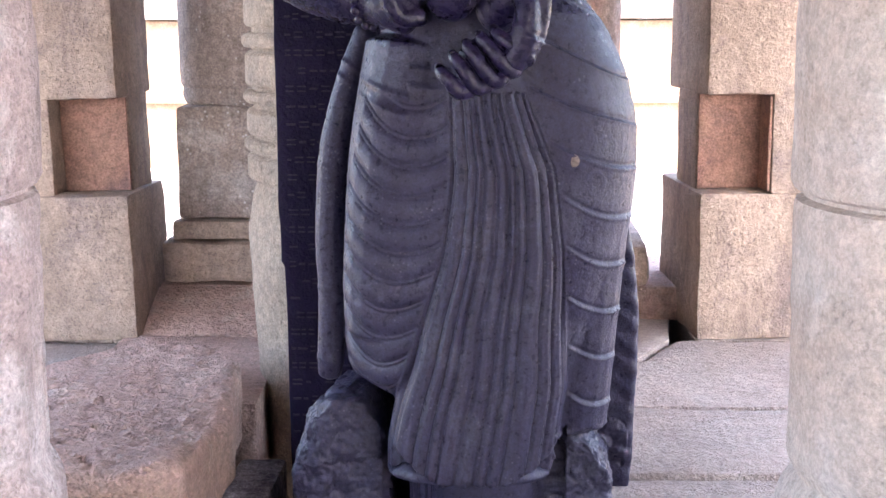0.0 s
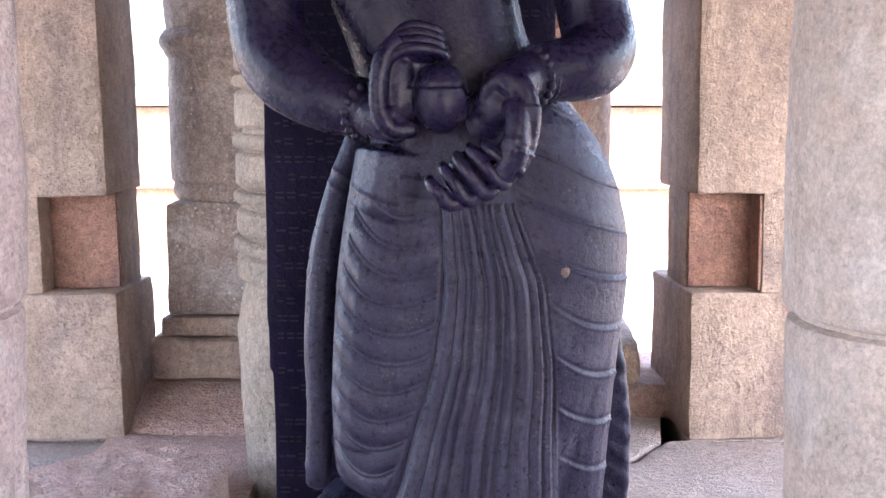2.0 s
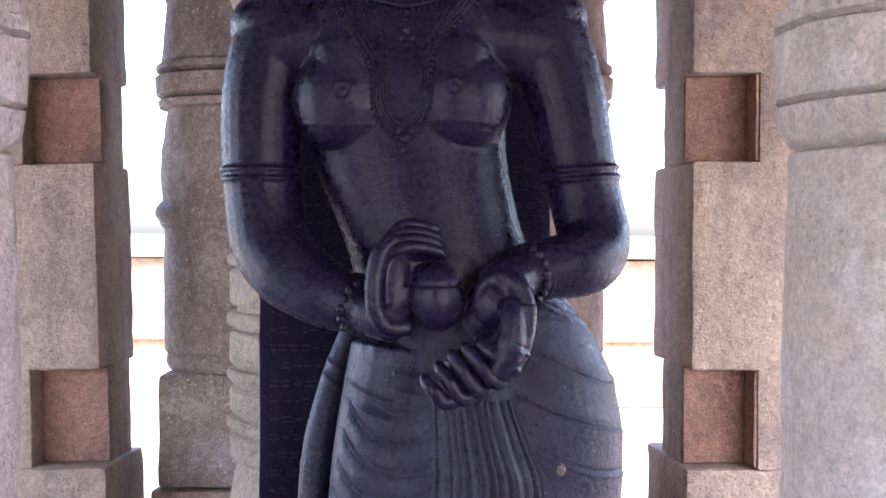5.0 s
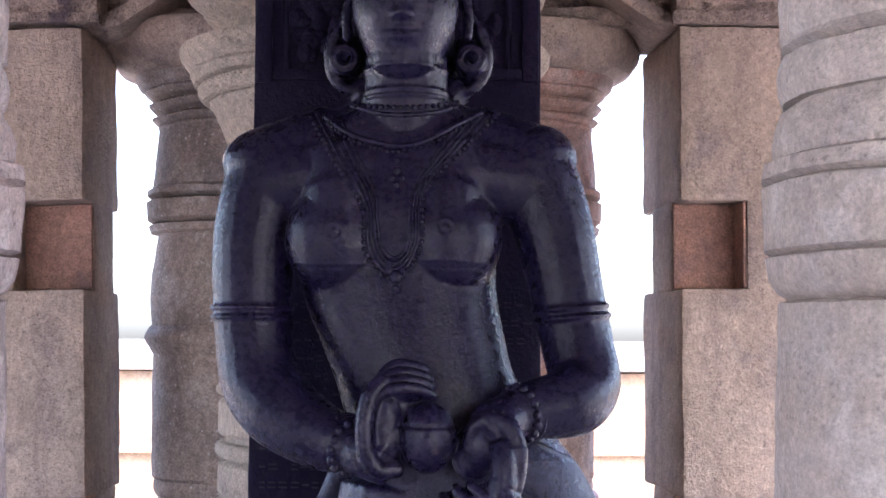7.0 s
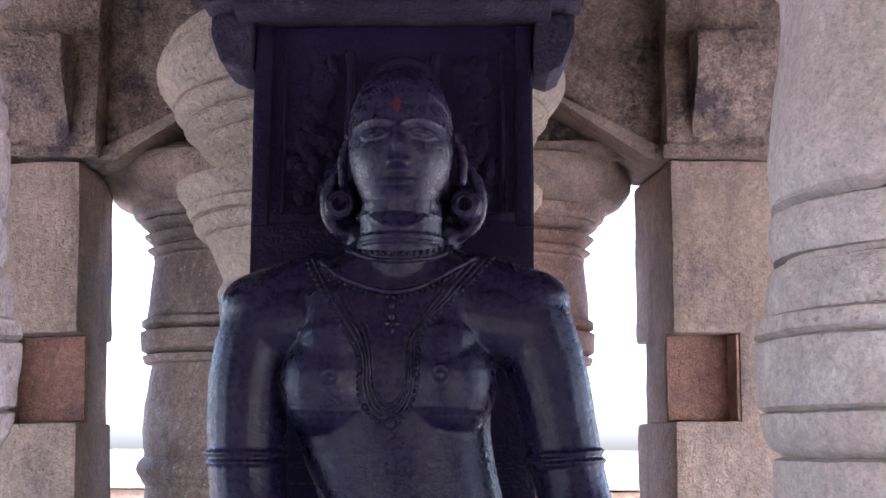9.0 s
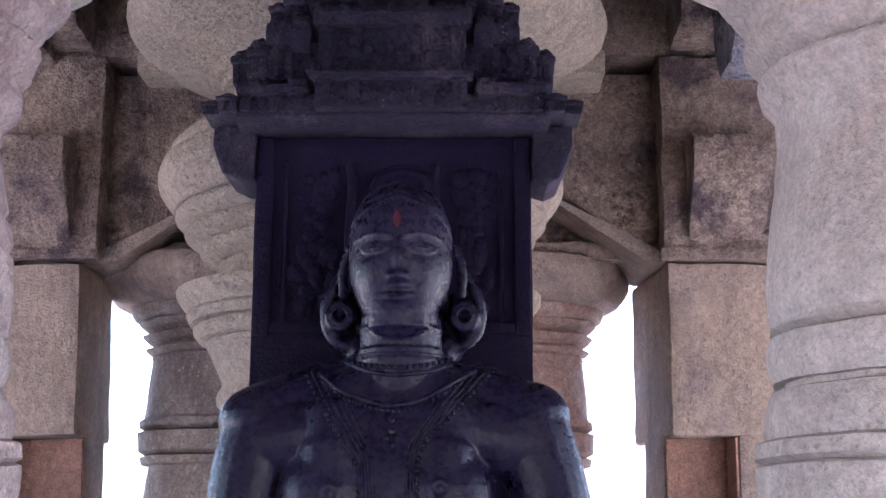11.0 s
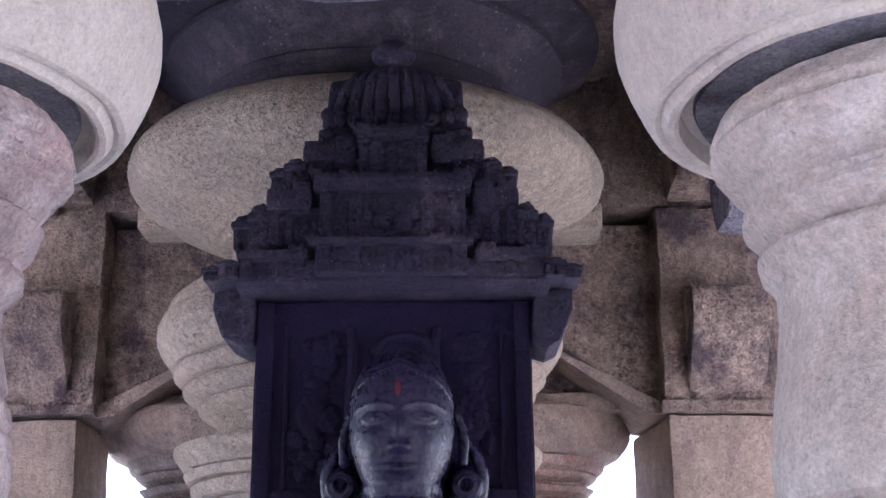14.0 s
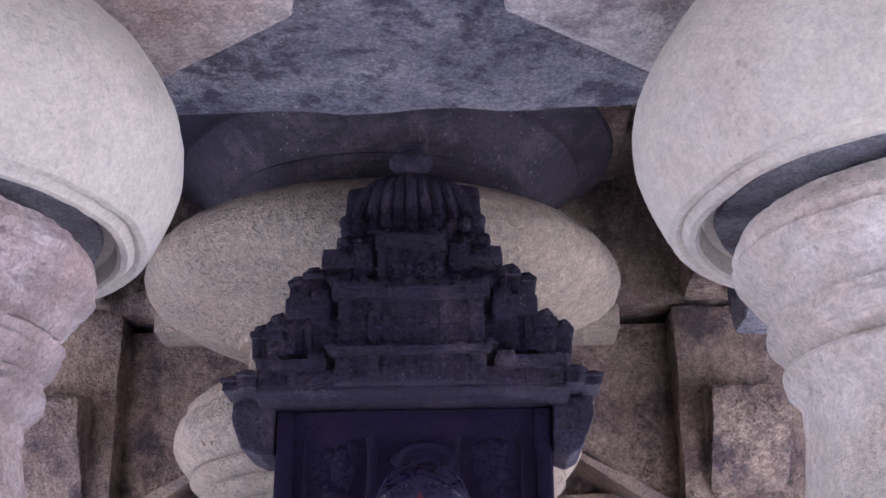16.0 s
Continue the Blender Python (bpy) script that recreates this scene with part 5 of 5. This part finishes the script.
# fingers
for k in range(4):
    back = 0.013 * k
    tube(spline([(-0.020 + 0.003 * k, -0.368 + back, 0.952 + 0.010 * k), (-0.006 + 0.003 * k, -0.366 + back, 0.978 + 0.011 * k), (0.026, -0.364 + back, 0.990 + 0.012 * k), (0.060, -0.356 + back, 0.988 + 0.011 * k), (0.086 - 0.004 * k, -0.338 + back, 0.974 + 0.013 * k)], 6),
         list(np.interp(np.linspace(0, 1, 25), [0, .5, .9, 1], [.0115, .0112, .0095, .006])), 12, jew)
for k in range(5):
    tx, tz = 0.055 + 0.0215 * k, 0.786 + 0.023 * k - 0.002 * k * k
    kx, kz = 0.093 + 0.0255 * k, 0.746 + 0.004 * k + 0.0024 * k * k
    tube(spline([(tx, -0.372, tz), (tx + 0.006, -0.386, tz - 0.010), ((tx + kx) / 2, -0.394, (tz + kz) / 2 - 0.002), (kx, -0.388, kz), (0.5 * kx + 0.094, -0.372, 0.5 * kz + 0.398)], 6), list(np.interp(np.linspace(0, 1, 25), [0, .25, .7, 1], [.0075, .0112, .0135, .0130])), 12, jew)
# beaded bracelets
for c, axis, r0 in (((-0.048, -0.305, 0.890), Vector((0.6, -0.75, -0.25)), 0.044), ((0.222, -0.298, 0.948), Vector((-0.75, -0.6, -0.15)), 0.043)):
    axis = axis.normalized()
    u = axis.cross(Vector((0, 0, 1))).normalized()
    w = axis.cross(u)
    for k in range(16):
        a = 2 * math.pi * k / 16
        p = Vector(c) + (u * math.cos(a) + w * math.sin(a)) * r0
        ball(jew, p.x, p.y, p.z, 0.0085, 0.0085, 0.0085, 8)
    for o in (-0.016, -0.026, -0.036):
        ringp = [Vector(c) + axis * o + (u * math.cos(2 * math.pi * k / 24) + w * math.sin(2 * math.pi * k / 24)) * (r0 + 0.002) for k in range(25)]
        tube(ringp, [0.0042] * 25, 6, jew)
# small studs on the cap's edge, and the vermilion mark
for k in range(23):
    hx = -0.082 + 0.00745 * k
    q = on_front(tree, 0.0255 + hx, float(np.interp(abs(hx), BAND_X, BAND_Z)) - 0.006, 0.0005)
    if q:
        ball(jew, q.x, q.y, q.z, 0.0026, 0.0020, 0.0028, 6)
mark = tube([on_front(tree, 0.024, zc, 0.0) for zc in (1.697, 1.704, 1.716, 1.726)], [0.003, 0.0070, 0.0065, 0.002], 10, None, 0.25)
for f in mark.faces:
    f.material_index = 1
join(jew, mark)
q = on_front(tree, 0.274, 0.628, -0.001)
spot = bmesh.new()
if q:
    ball(spot, q.x, q.y, q.z, 0.010, 0.003, 0.011, 12)
    for f in spot.faces:
        f.material_index = 2
    join(jew, spot)
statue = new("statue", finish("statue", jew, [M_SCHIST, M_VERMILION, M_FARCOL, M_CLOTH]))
bpy.data.meshes.remove(statue_mesh)
tagged(statue, "dark polished schist statue of a standing robed figure holding a vessel", "statue")

pedestal = thing("pedestal", 0, 0, 0, "dark rough stone pedestal under the statue and stela", "pedestal")
part("pedestal_stone", block(-0.28, 0.40, -0.42, 0.17, -0.30, -0.118, 0.05, 0.008, 0.02, 4.0), M_SCHIST3, pedestal)
